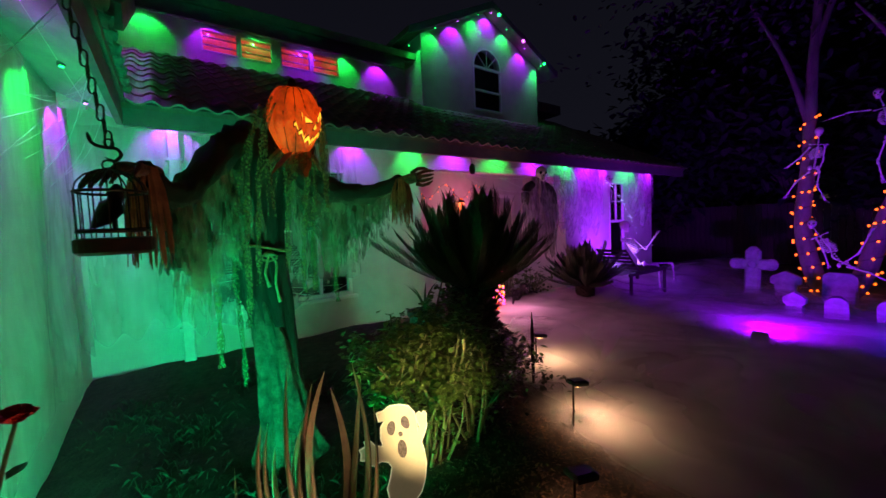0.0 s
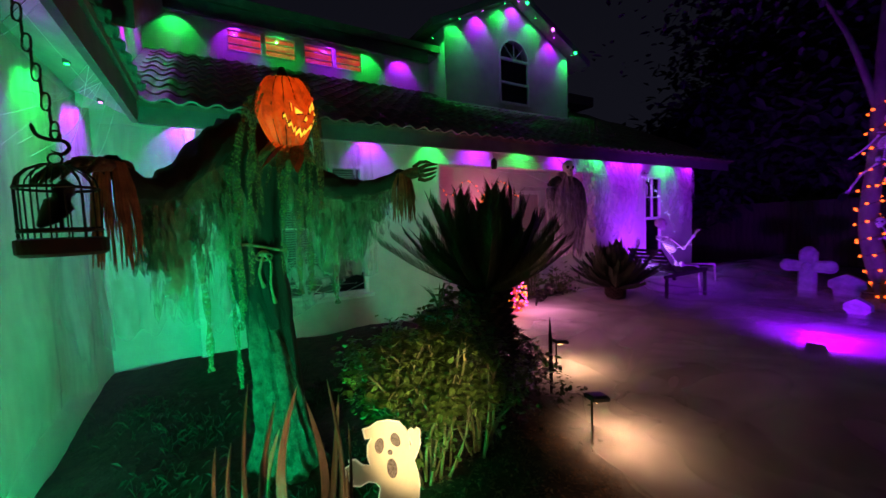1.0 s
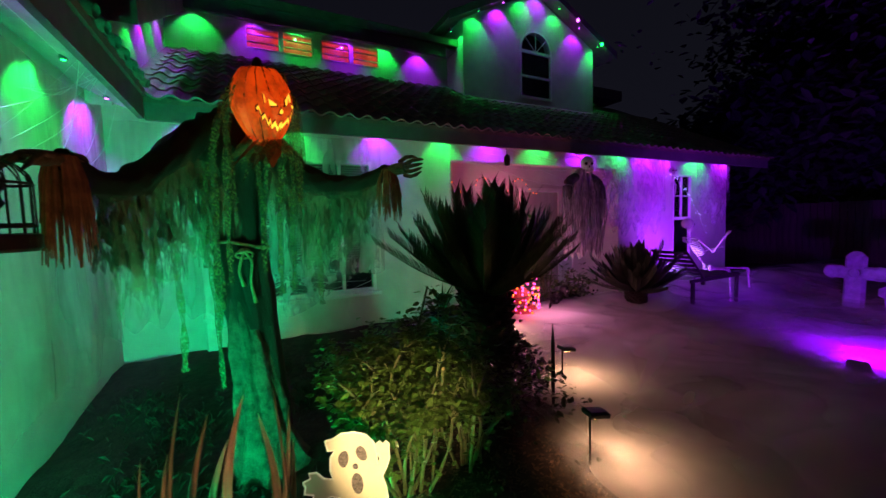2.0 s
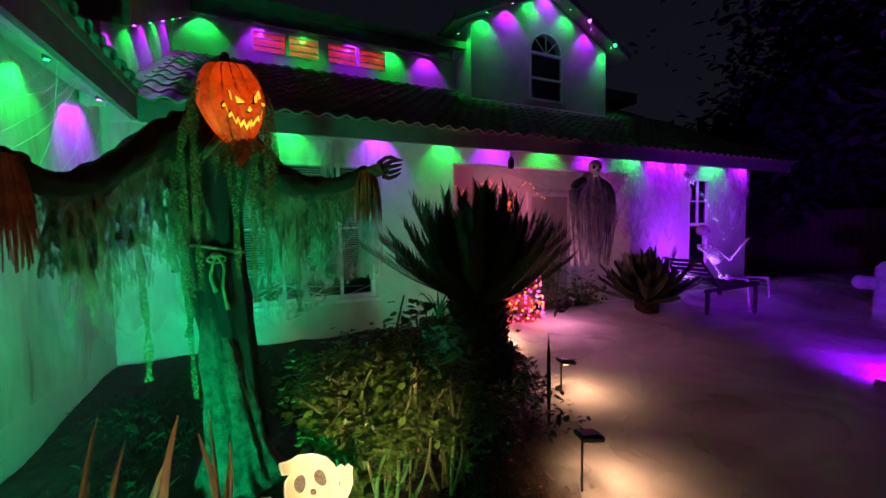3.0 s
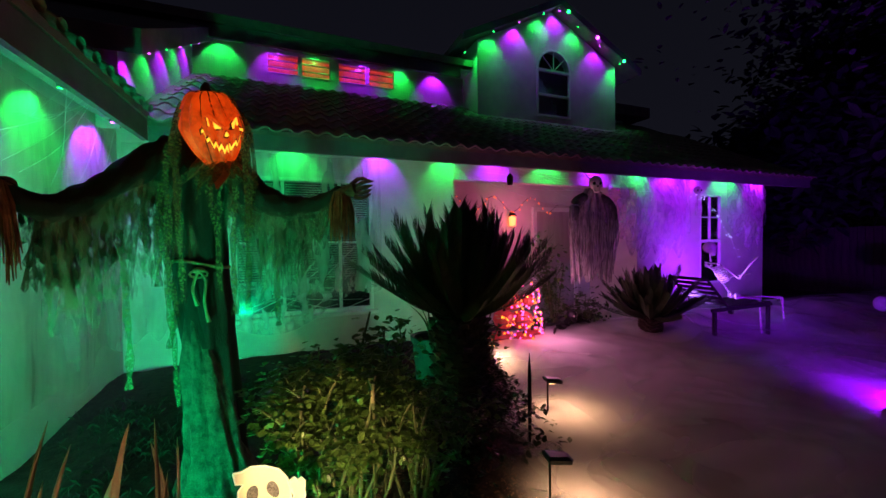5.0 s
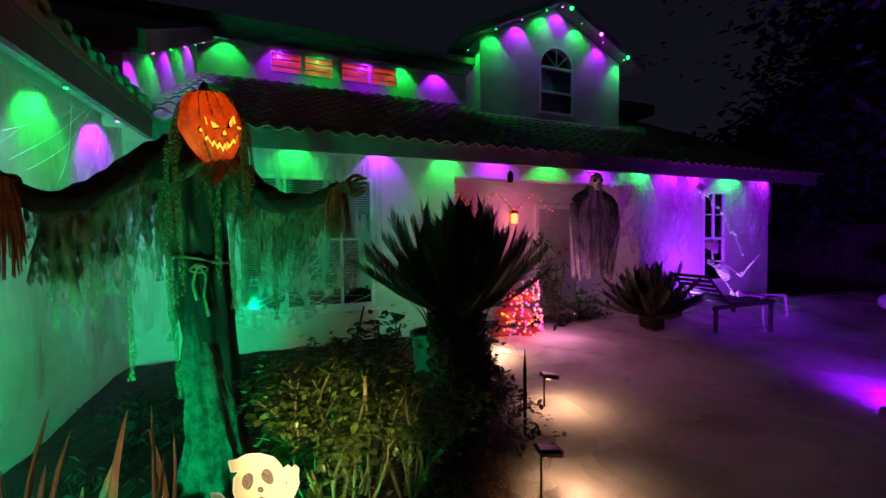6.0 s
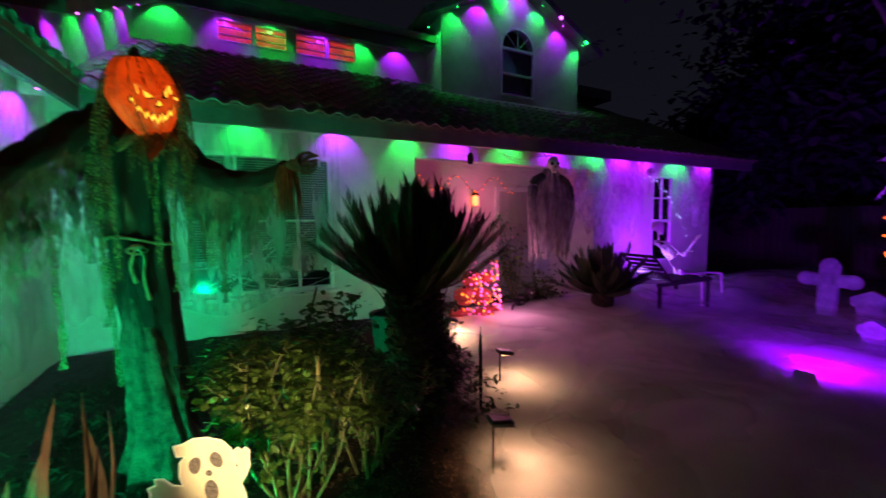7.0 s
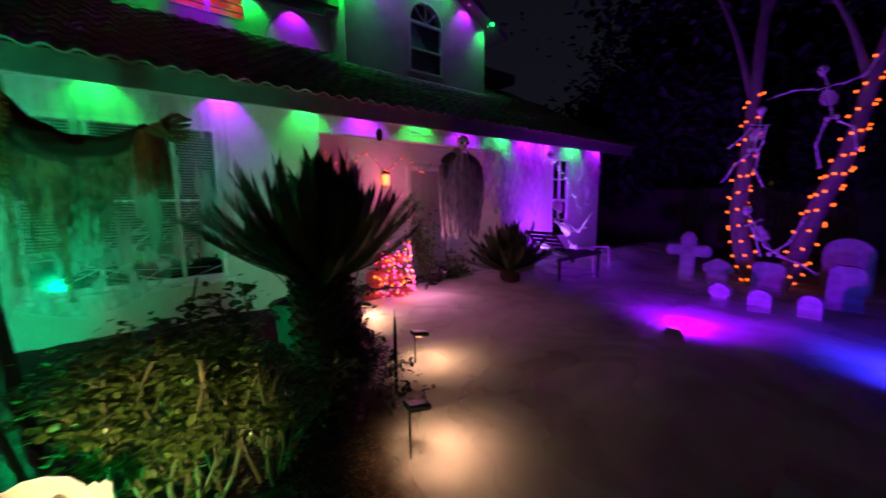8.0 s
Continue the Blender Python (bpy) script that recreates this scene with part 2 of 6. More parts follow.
red_pumpkin = mat("red_pumpkin", (0.42, 0.07, 0.04), (0.22, 0.03, 0.03), 0.5, scale=8, bump=0.3, emit=(1.0, 0.02, 0.08, 0.12))
far_window = mat("far_lit_window", (0.6, 0.5, 0.3), None, 0.6, emit=(1.0, 0.75, 0.35, 0.035))


def glass_mat():
    m = bpy.data.materials.new("window_glass")
    m.use_nodes = True
    nt = m.node_tree
    nt.nodes.remove(nt.nodes["Principled BSDF"])
    t, g, mix, fr = (nt.nodes.new("ShaderNode" + k) for k in ("BsdfTransparent", "BsdfGlossy", "MixShader", "Fresnel"))
    t.inputs[0].default_value = (0.8, 0.84, 0.86, 1)
    g.inputs["Roughness"].default_value = 0.10
    nt.links.new(fr.outputs[0], mix.inputs[0])
    nt.links.new(t.outputs[0], mix.inputs[1])
    nt.links.new(g.outputs[0], mix.inputs[2])
    nt.links.new(mix.outputs[0], nt.nodes["Material Output"].inputs[0])
    return m


glass = glass_mat()


def fog_mat(seed, strength):
    m = bpy.data.materials.new("low_mist")
    m.use_nodes = True
    nt = m.node_tree
    N, L = nt.nodes, nt.links
    N.remove(N["Principled BSDF"])
    d, tl, tr, m1, m2, at, tc, n = (N.new("ShaderNode" + k) for k in ("BsdfDiffuse", "BsdfTranslucent", "BsdfTransparent", "MixShader", "MixShader", "Attribute", "TexCoord", "TexNoise"))
    d.inputs[0].default_value = tl.inputs[0].default_value = (0.88, 0.88, 0.90, 1)
    m1.inputs[0].default_value = 0.45
    L.new(d.outputs[0], m1.inputs[1])
    L.new(tl.outputs[0], m1.inputs[2])
    at.attribute_name = "mist"
    mp, mr, mu = N.new("ShaderNodeMapping"), N.new("ShaderNodeMapRange"), N.new("ShaderNodeMath")
    mp.inputs["Location"].default_value = (seed * 3.7, seed * 1.9, seed)
    L.new(tc.outputs["Object"], mp.inputs[0])
    L.new(mp.outputs[0], n.inputs["Vector"])
    n.inputs["Scale"].default_value, n.inputs["Detail"].default_value, n.inputs["Distortion"].default_value = 0.75, 2.5, 0.7
    mr.inputs["From Min"].default_value, mr.inputs["From Max"].default_value = 0.33, 0.70
    mr.inputs["To Min"].default_value, mr.inputs["To Max"].default_value = 0.04 * strength, 1.15 * strength
    L.new(n.outputs["Fac"], mr.inputs["Value"])
    mu.operation = "MULTIPLY"
    L.new(mr.outputs[0], mu.inputs[0])
    L.new(at.outputs["Fac"], mu.inputs[1])
    L.new(mu.outputs[0], m2.inputs[0])
    L.new(tr.outputs[0], m2.inputs[1])
    L.new(m1.outputs[0], m2.inputs[2])
    L.new(m2.outputs[0], N["Material Output"].inputs[0])
    return m


# ---------------------------------------------------------------- mesh helpers
class M:
    """Collects faces of one mesh; the number i is the material slot."""

    def __init__(self):
        self.v, self.f, self.i = [], [], []

    def face(self, pts, i=0):
        n = len(self.v)
        self.v += [tuple(p) for p in pts]
        self.f.append(tuple(range(n, n + len(pts))))
        self.i.append(i)

    def grid(self, rows, i=0, closed=False):
        n, w = len(self.v), len(rows[0])
        for r in rows:
            self.v += [tuple(p) for p in r]
        for a in range(len(rows) - 1):
            for b in range(w if closed else w - 1):
                c = (b + 1) % w
                self.f.append((n + a * w + b, n + a * w + c, n + (a + 1) * w + c, n + (a + 1) * w + b))
                self.i.append(i)

    def box(self, x0, x1, y0, y1, z0, z1, i=0, m=None, bevel=0.0):
        b = bmesh.new()
        bmesh.ops.create_cube(b, size=1)
        for v in b.verts:
            v.co = Vector((x0 + (v.co.x + 0.5) * (x1 - x0), y0 + (v.co.y + 0.5) * (y1 - y0), z0 + (v.co.z + 0.5) * (z1 - z0)))
        if bevel:
            bmesh.ops.bevel(b, geom=b.edges[:], offset=bevel, segments=1, affect="EDGES")
        n = len(self.v)
        b.verts.index_update()
        self.v += [tuple(m @ v.co) if m else tuple(v.co) for v in b.verts]
        for f in b.faces:
            self.f.append(tuple(n + v.index for v in f.verts))
            self.i.append(i)
        b.free()
        return self

    def tube(self, pts, radii, sides=8, i=0, cap=True, flat=1.0):
        pts = [Vector(p) for p in pts]
        if not hasattr(radii, "__len__"):
            radii = [radii] * len(pts)
        rows, up = [], Vector((0.31, 0.17, 0.93)).normalized()
        for k, p in enumerate(pts):
            d = (pts[min(k + 1, len(pts) - 1)] - pts[max(k - 1, 0)]).normalized()
            if abs(d.dot(up)) > 0.97:
                up = Vector((0.9, 0.3, 0.1)).normalized()
            a = d.cross(up).normalized()
            c = d.cross(a)
            rows.append([p + radii[k] * (math.cos(2 * math.pi * s / sides) * a + flat * math.sin(2 * math.pi * s / sides) * c) for s in range(sides)])
        self.grid(rows, i, True)
        if cap:
            self.face(rows[0], i)
            self.face(rows[-1][::-1], i)
        return self

    def lathe(self, prof, at=(0, 0, 0), sides=16, i=0, wob=None):
        rows = []
        for r, z in prof:
            rows.append([(at[0] + r * (wob(a, z) if wob else 1) * math.cos(a), at[1] + r * (wob(a, z) if wob else 1) * math.sin(a), at[2] + z) for a in [2 * math.pi * s / sides for s in range(sides)]])
        self.grid(rows, i, True)
        return self

    def ball(self, at, r, i=0, seg=10, rings=7, m=None):
        r = r if hasattr(r, "__len__") else (r, r, r)
        rows = []
        for k in range(rings + 1):
            p = math.pi * (k + 0.02 * (1 if k == 0 else -1 if k == rings else 0)) / rings
            rows.append([])
            for s in range(seg):
                a = 2 * math.pi * s / seg
                q = Vector((r[0] * math.sin(p) * math.cos(a), r[1] * math.sin(p) * math.sin(a), r[2] * math.cos(p)))
                rows[-1].append(Vector(at) + ((m @ q) if m else q))
        self.grid(rows, i, True)
        return self

    def data(self, name, mats, smooth=False):
        me = bpy.data.meshes.new(name)
        me.from_pydata(self.v, [], self.f)
        for m in mats if isinstance(mats, (list, tuple)) else [mats]:
            me.materials.append(m)
        me.polygons.foreach_set("material_index", self.i)
        if smooth:
            me.polygons.foreach_set("use_smooth", [True] * len(self.f))
        me.update()
        return me


def thing(name, m, mats, label="", category="", group="", kind="", smooth=False):
    ob = new(name, m.data(name, mats, smooth) if m else None)
    return tagged(ob, label, category, group, kind)


def part(name, m, mats, parent, label="", smooth=False, kind=""):
    ob = new(name, m.data(name, mats, smooth) if isinstance(m, M) else m)
    ob.parent = parent
    ob.matrix_parent_inverse = parent.matrix_world.inverted() if parent.parent is None and False else Matrix()
    return tagged(ob, label, kind=kind)


def structure(name, m, mats, label="", category="", smooth=False):
    return thing(name, m, mats, label, category, kind="structure", smooth=smooth)


R = random.Random(7)


def U(a, b):
    return R.uniform(a, b)


# ---------------------------------------------------------------- ground, path, mist
gm = M()
N_ = 60
gm.grid([[(x, y, -0.02) for x in (-80, -20, 0, 20, 80)] for y in (-80, -20, 0, 20, 90)])
structure("ground", gm, lawn_mat, "dark lawn and soil under the mist", "ground")


def bed_height(x, y):
    edge = 2.12 + 0.55 * max(0, y - 1.4) ** 0.9 * 0.5 if y < 4.2 else 2.9
    d = max(0.0, min(1.0, (edge - x) / 0.5))
    s = d * d * (3 - 2 * d)
    return s * (0.05 + 0.13 * max(0, min(1, (y - 2.6) / 2.0)) + 0.035 * noise.noise((x * 2.1, y * 2.1, 0)) + 0.012 * noise.noise((x * 9, y * 9, 3)))


bm_ = M()
bm_.grid([[(-0.74 + 4.2 * a / 70, -1.5 + 6.44 * b / 90, bed_height(-0.74 + 4.2 * a / 70, -1.5 + 6.44 * b / 90) - 0.012) for a in range(71)] for b in range(91)])
structure("planting_bed", bm_, soil, "dark mulch planting bed along the house", "flower bed", True)
pm = M()
pm.box(2.45, 14, -8, 4.94, -0.10, -0.012)
structure("pavement", pm, concrete, "pale concrete walk under drifting mist", "pavement")

for k, (z0, st) in enumerate([(0.03, 0.75), (0.075, 0.6), (0.125, 0.5), (0.175, 0.36)]):
    nx, ny, fm, dens = 96, 80, M(), []
    rows = []
    for b in range(ny + 1):
        row = []
        for a in range(nx + 1):
            x, y = 1.9 + 13.1 * a / nx, -5.0 + 9.9 * b / ny
            e = 1.98 + 0.34 * max(0, y - 1.2) + 0.10 * noise.noise((x * 1.5, y * 1.5, 4 + k))
            fade = max(0, min(1, (x - e) / (0.22 + 0.08 * k)))
            far = 1 - 0.75 * max(0, min(1, (x - 8.5) / 5)) - 0.30 * max(0, min(1, (x - 6.6) / 1.2)) * max(0, min(1, (3.4 - y) / 0.8)) - 0.62 * max(0, min(1, (1.3 - y) / 2.2)) * max(0, min(1, (9 - x) / 3))
            back = max(0, min(1, (4.85 - y) / 0.25))
            lift = (0.10 + 0.16 * max(0, min(1, (x - 4.6) / 1.2))) * max(0, 1 - abs(y - 4.0 - 0.25 * noise.noise((x * 0.9, 1, 2))) / 0.8) ** 0.7 * (0.6 + 0.4 * noise.noise((x * 1.3, y, 7))) - 0.05 * max(0, min(1, (x - 6.6) / 1.2)) * max(0, min(1, (3.4 - y) / 0.8))
            low = 0.45 * z0 * max(0, min(1, (4.2 - x) / 1.0)) * max(0, min(1, (3.6 - y) / 0.6))
            row.append((x, y, max(0.004 + 0.012 * k, z0 - low + lift + 0.05 * noise.noise((x * 0.8, y * 0.8, 9 * k)) + 0.02 * noise.noise((x * 2.6, y * 2.6, k)))))
            dens.append(fade * max(0, far) * back * (1 + 1.6 * max(0, min(1, (y - 3.3) / 0.5))))
        rows.append(row)
    fm.grid(rows)
    fog = thing("low_mist", fm, fog_mat(k + 1, st), "pale fog lying over the ground", "fog", kind="stuff", smooth=True)
    att = fog.data.attributes.new("mist", "FLOAT", "POINT")
    att.data.foreach_set("value", dens)

# ---------------------------------------------------------------- house, ground floor
WY = 4.95
LW = (0.33, 1.97, 0.63, 2.32)
RW = (8.35, 8.98, 0.62, 2.36)


def holed_wall(m, x0, x1, y0, y1, z0, z1, holes):
    x = x0
    for a, b, c, d in holes:
        m.box(x, a, y0, y1, z0, z1)
        m.box(a, b, y0, y1, z0, c)
        m.box(a, b, y0, y1, d, z1)
        x = b
    m.box(x, x1, y0, y1, z0, z1)
    return m


structure("wall_south_left", holed_wall(M(), -0.72, 3.14, WY, WY + 0.2, -0.1, 3.0, [LW]), stucco, "pale stucco house wall lit green", "wall")
structure("porch_header", M().box(3.145, 6.695, WY + 0.004, WY + 0.16, 2.40, 3.0), stucco, "pale stucco header over the entry recess", "wall")
structure("wall_south_right", holed_wall(M(), 6.70, 10.35, WY, WY + 0.2, -0.1, 3.0, [RW]), stucco, "pale stucco house wall lit purple", "wall")
structure("wall_east", M().box(10.15, 10.35, WY + 0.2, 12, -0.1, 3.0), stucco, "stucco end wall of the house", "wall")
structure("wall_porch_west", M().box(2.94, 3.14, WY + 0.2, 6.1, -0.1, 3.0), stucco, "stucco side wall of the entry recess", "wall")
structure("wall_porch_east", M().box(6.70, 6.90, WY + 0.2, 6.1, -0.1, 3.0), stucco, "stucco side wall of the entry recess", "wall")
structure("wall_porch_back", M().box(2.94, 6.90, 6.1, 6.3, -0.1, 3.3), stucco, "stucco back wall of the entry recess", "wall")
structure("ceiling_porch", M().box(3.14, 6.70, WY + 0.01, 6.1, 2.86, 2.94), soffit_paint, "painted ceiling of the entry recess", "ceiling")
structure("wall_wing", M().box(-0.92, -0.72, -6, WY, -0.1, 2.95), stucco, "stucco garage wall washed bright green", "wall")
bs = M().box(-0.74, 2.93, WY - 0.025, WY, -0.05, 0.14)
structure("baseboard", bs, trim_paint, "dark weep band at the foot of the wall", "wall base")

# downpipe and corner trim
dp = M()
dp.box(0.02, 0.13, WY - 0.09, WY - 0.005, 0.05, 2.66, bevel=0.012)
for z in (0.5, 1.4, 2.3):
    dp.box(0.0, 0.15, WY - 0.1, WY - 0.004, z, z + 0.035)
dpo = thing("downpipe", None, None, "pale painted rain downpipe fixed to the stucco wall", "downpipe")
part("pipe", dp, white_paint, dpo)
part("shoe", M().tube([(0.075, WY - 0.05, 0.12), (0.075, WY - 0.12, 0.05), (0.075, WY - 0.22, 0.04)], 0.04), white_paint, dpo)

# eaves: sloped soffit, fascia, gutter-free tile edge
def slab(pts, dz, m=None):
    m = m or M()
    lo = [Vector(p) for p in pts]
    hi = [p + Vector((0, 0, dz)) for p in lo]
    m.face(lo[::-1])
    m.face(hi)
    for k in range(len(lo)):
        j = (k + 1) % len(lo)
        m.face([lo[k], lo[j], hi[j], hi[k]])
    return m


SL = 0.54
EY, EZ = 4.40, 2.54


def roof_z(y):
    return EZ + 0.14 + SL * (y - EY)


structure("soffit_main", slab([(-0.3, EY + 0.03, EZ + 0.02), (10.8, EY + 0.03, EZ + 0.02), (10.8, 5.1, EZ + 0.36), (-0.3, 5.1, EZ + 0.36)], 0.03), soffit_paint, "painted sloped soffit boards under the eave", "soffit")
structure("fascia_main", M().box(-0.28, 10.84, EY - 0.02, EY + 0.025, EZ - 0.03, EZ + 0.17), trim_paint, "wide painted fascia board along the eave", "fascia")
structure("fascia_east", slab([(10.80, EY + 0.03, EZ - 0.03), (10.84, EY + 0.03, EZ - 0.03), (10.84, 8.4, EZ - 0.03 + SL * 4.0), (10.80, 8.4, EZ - 0.03 + SL * 4.0)], 0.2), trim_paint, "painted barge board on the gable end", "fascia")
roof = structure("roof_main", slab([(-0.5, EY - 0.04, roof_z(EY - 0.04)), (10.86, EY - 0.04, roof_z(EY - 0.04)), (10.86, 8.4, roof_z(8.4)), (-0.5, 8.4, roof_z(8.4))], 0.05), tile_clay, "clay tiled main roof above the eave", "roof")

# wing eave along the garage wall
WX = -0.30
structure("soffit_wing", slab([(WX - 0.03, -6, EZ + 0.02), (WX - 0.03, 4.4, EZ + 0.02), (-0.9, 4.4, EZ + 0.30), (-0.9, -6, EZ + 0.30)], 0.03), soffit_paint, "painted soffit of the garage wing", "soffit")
structure("fascia_wing", M().box(WX - 0.025, WX + 0.02, -6, 4.37, EZ - 0.03, EZ + 0.17), trim_paint, "painted fascia board of the garage wing", "fascia")
structure("roof_wing", slab([(WX + 0.05, -6, EZ + 0.16), (WX + 0.05, 4.36, EZ + 0.16), (-3.5, 4.36, EZ + 1.7), (-3.5, -6, EZ + 1.7)], 0.06), tile_clay, "clay tiled roof of the garage wing", "roof")

# side wall that rises above the main roof, with its rake
structure("wall_rake", slab([(-0.52, 4.45, 2.62), (-0.70, 4.45, 2.62), (-0.70, 7.6, 4.35), (-0.52, 7.6, 4.35)], 0.88), stucco, "narrow stucco side wall above the lower roof", "wall")
structure("roof_rake", slab([(-0.20, 4.0, 3.17), (-3.5, 4.0, 3.17), (-3.5, 7.7, 5.10), (-0.20, 7.7, 5.10)], 0.22), tile_clay, "dark tiled upper roof over the wing", "roof")

# upper storey
UY = 7.5
UWIN = [(0.62, 1.16), (1.20, 1.72), (1.86, 2.40), (2.44, 2.97)]
structure("wall_upper", holed_wall(M(), -0.6, 4.5, UY, UY + 0.2, 4.1, 5.2, [(a, b, 4.58, 4.95) for a, b in UWIN]), stucco, "upper stucco wall under the eave lights", "wall")
structure("soffit_upper", M().box(-0.7, 4.5, 7.12, UY, 5.02, 5.06), soffit_paint, "painted flat soffit of the upper eave", "soffit")
structure("fascia_upper", M().box(-0.7, 4.25, 7.08, 7.12, 4.86, 5.08), trim_paint, "dark fascia of the upper eave", "fascia")
structure("roof_upper", slab([(-3.5, 7.0, 5.06), (4.6, 7.0, 5.06), (4.6, 10.5, 6.25), (-3.5, 10.5, 6.25)], 0.14), tile_clay, "dark tiled upper roof", "roof")

GX0, GX1, GAX, GY = 4.5, 8.12, 6.30, 6.8
AW = (5.90, 6.80, 4.18, 5.18)
gw = M()
gz = lambda x: 6.44 - 0.5 * abs(x - GAX)
ac, ar = (AW[0] + AW[1]) / 2, (AW[1] - AW[0]) / 2
arch = [(ac + ar * math.cos(math.pi * k / 16), AW[3] + 0.46 * math.sin(math.pi * k / 16)) for k in range(17)]
for y in (GY, GY + 0.18):
    gw.face([(GX0, y, 3.6), (AW[0], y, 3.6), (AW[0], y, gz(AW[0])), (GX0, y, gz(GX0))])
    gw.face([(AW[1], y, 3.6), (GX1, y, 3.6), (GX1, y, gz(GX1)), (AW[1], y, gz(AW[1]))])
    gw.face([(AW[0], y, 3.6), (AW[1], y, 3.6), (AW[1], y, AW[2]), (AW[0], y, AW[2])])
    for k in range(16):
        (x1, z1), (x0, z0) = arch[k], arch[k + 1]
        for xa, xb, za, zb in [(x0, x1, z0, z1)]:
            if xa < GAX < xb:
                gw.face([(xa, y, za), (xb, y, zb), (xb, y, gz(xb)), (GAX, y, gz(GAX)), (xa, y, gz(xa))])
            else:
                gw.face([(xa, y, za), (xb, y, zb), (xb, y, gz(xb)), (xa, y, gz(xa))])
loop = [(AW[0], AW[3]), (AW[0], AW[2]), (AW[1], AW[2])] + arch
for (xa, za), (xb, zb) in zip(loop, loop[1:]):
    gw.face([(xa, GY, za), (xb, GY, zb), (xb, GY + 0.18, zb), (xa, GY + 0.18, za)])
gw.box(GX0 - 0.003, GX0 + 0.18, GY + 0.003, 9, 3.6, gz(GX0))
gw.box(GX1 - 0.18, GX1 + 0.003, GY + 0.003, 9, 3.6, gz(GX1))
structure("wall_gable", gw, stucco, "pale stucco gable wall with arched window", "wall")
structure("room_gable", M().box(4.7, 7.9, 7.6, 7.65, 3.9, 6.0), room_dark, "near-black panel standing for the unlit room behind the arched window", "wall")
for s, nm in ((-1, "roof_gable_west"), (1, "roof_gable_east")):
    xe = GAX + s * 2.27
    structure(nm, slab([(GAX, 6.50, 6.46), (xe, 6.50, 5.325), (xe, 10, 5.325), (GAX, 10, 6.46)][::s], 0.12), tile_clay, "dark tiled gable roof", "roof")
    structure("barge_board", slab([(GAX, 6.47, 6.42), (xe, 6.47, 5.285), (xe, 6.50, 5.285), (GAX, 6.50, 6.42)], 0.15), trim_paint, "painted barge board of the gable", "trim")
# lower block beyond the gable
structure("wall_far_block", M().box(8.3, 10.2, 8.5, 11, 4.0, 5.0), stucco, "shaded stucco block beyond the gable", "wall")
structure("roof_far_block", M().box(8.1, 10.7, 8.0, 11.2, 5.0, 5.28), tile_clay, "dark flat-edged roof of the far block", "roof")


# ---------------------------------------------------------------- windows
def window(name, x0, x1, z0, z1, y, label, cols, rails, blind=None, glow=None, blind_to=0.0, w=0.045):
    ob = tagged(new(name), label, "window", kind="structure")
    f = M()
    f.box(x0, x0 + w, y - 0.012, y + 0.07, z0, z1).box(x1 - w, x1, y - 0.012, y + 0.07, z0, z1)
    f.box(x0 + w, x1 - w, y - 0.012, y + 0.07, z0, z0 + w).box(x0 + w, x1 - w, y - 0.012, y + 0.07, z1 - w, z1)
    part("window_frame", f, white_paint, ob)
    for c in cols:
        part("mullion", M().box(c - 0.018, c + 0.018, y - 0.004, y + 0.06, z0 + w, z1 - w), white_paint, ob)
    for r, t in rails:
        part("glazing_bar", M().box(x0 + w, x1 - w, y - 0.002, y + 0.055, r - t, r + t), white_paint, ob)
    cs = [x0 + w] + list(cols) + [x1 - w]
    for a, b in zip(cs, cs[1:]):
        p = part("pane", M().box(a, b, y + 0.03, y + 0.034, z0 + w, z1 - w), glass, ob)
        p.visible_shadow = False
    # flat panel: near-black for an unlit room, glowing where glow is given
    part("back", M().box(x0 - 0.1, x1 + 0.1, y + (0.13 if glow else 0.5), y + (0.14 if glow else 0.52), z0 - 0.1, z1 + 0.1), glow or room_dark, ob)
    if blind:
        k, z = 0, z1 - w
        sl = M().box(x0 + w, x1 - w, -0.013, 0.013, -0.0012, 0.0012, m=pose(0, y + 0.1, 0, 28)).data("blind_slat", blind)
        while z > z0 + w + blind_to:
            o = part("blind_slat", sl, None, ob)
            o.location = (0, 0, z)
            z -= 0.03
    return ob


window("window_1", *LW, WY, "white-framed wide window with half-raised blinds and cobwebs", [0.88, 1.55], [(1.52, 0.012)], blind_mat, None, 0.38)
part("window_sill", M().box(LW[0] - 0.06, LW[1] + 0.06, WY - 0.06, WY, LW[2] - 0.05, LW[2] - 0.002, bevel=0.008), white_paint, bpy.data.objects["window_1"])
window("window_2", *RW, WY, "narrow white-framed sash window behind the bench", [], [(1.45, 0.03), (1.92, 0.009)], None, w=0.032)
part("mullion", M().box(8.656, 8.674, WY, WY + 0.055, 1.48, 2.328), white_paint, bpy.data.objects["window_2"])
window("window_3", UWIN[0][0], UWIN[0][1], 4.58, 4.95, UY, "small upper window glowing red through a blind", [], [(4.70, 0.004), (4.83, 0.004)], None, red_room, w=0.018)
for k, nm in ((1, "window_4"), (2, "window_5"), (3, "window_6")):
    window(nm, UWIN[k][0], UWIN[k][1], 4.58, 4.95, UY, "small upper window glowing red through a blind", [], [(4.70, 0.004), (4.83, 0.004)], None, red_room, w=0.018)
aw = tagged(new("window_7"), "tall arched white window in the gable, unlit", "window", kind="structure")
f = M()
f.box(AW[0], AW[0] + 0.045, GY - 0.02, GY + 0.06, AW[2], AW[3]).box(AW[1] - 0.045, AW[1], GY - 0.02, GY + 0.06, AW[2], AW[3])
f.box(AW[0] + 0.045, AW[1] - 0.045, GY - 0.02, GY + 0.06, AW[2], AW[2] + 0.045)
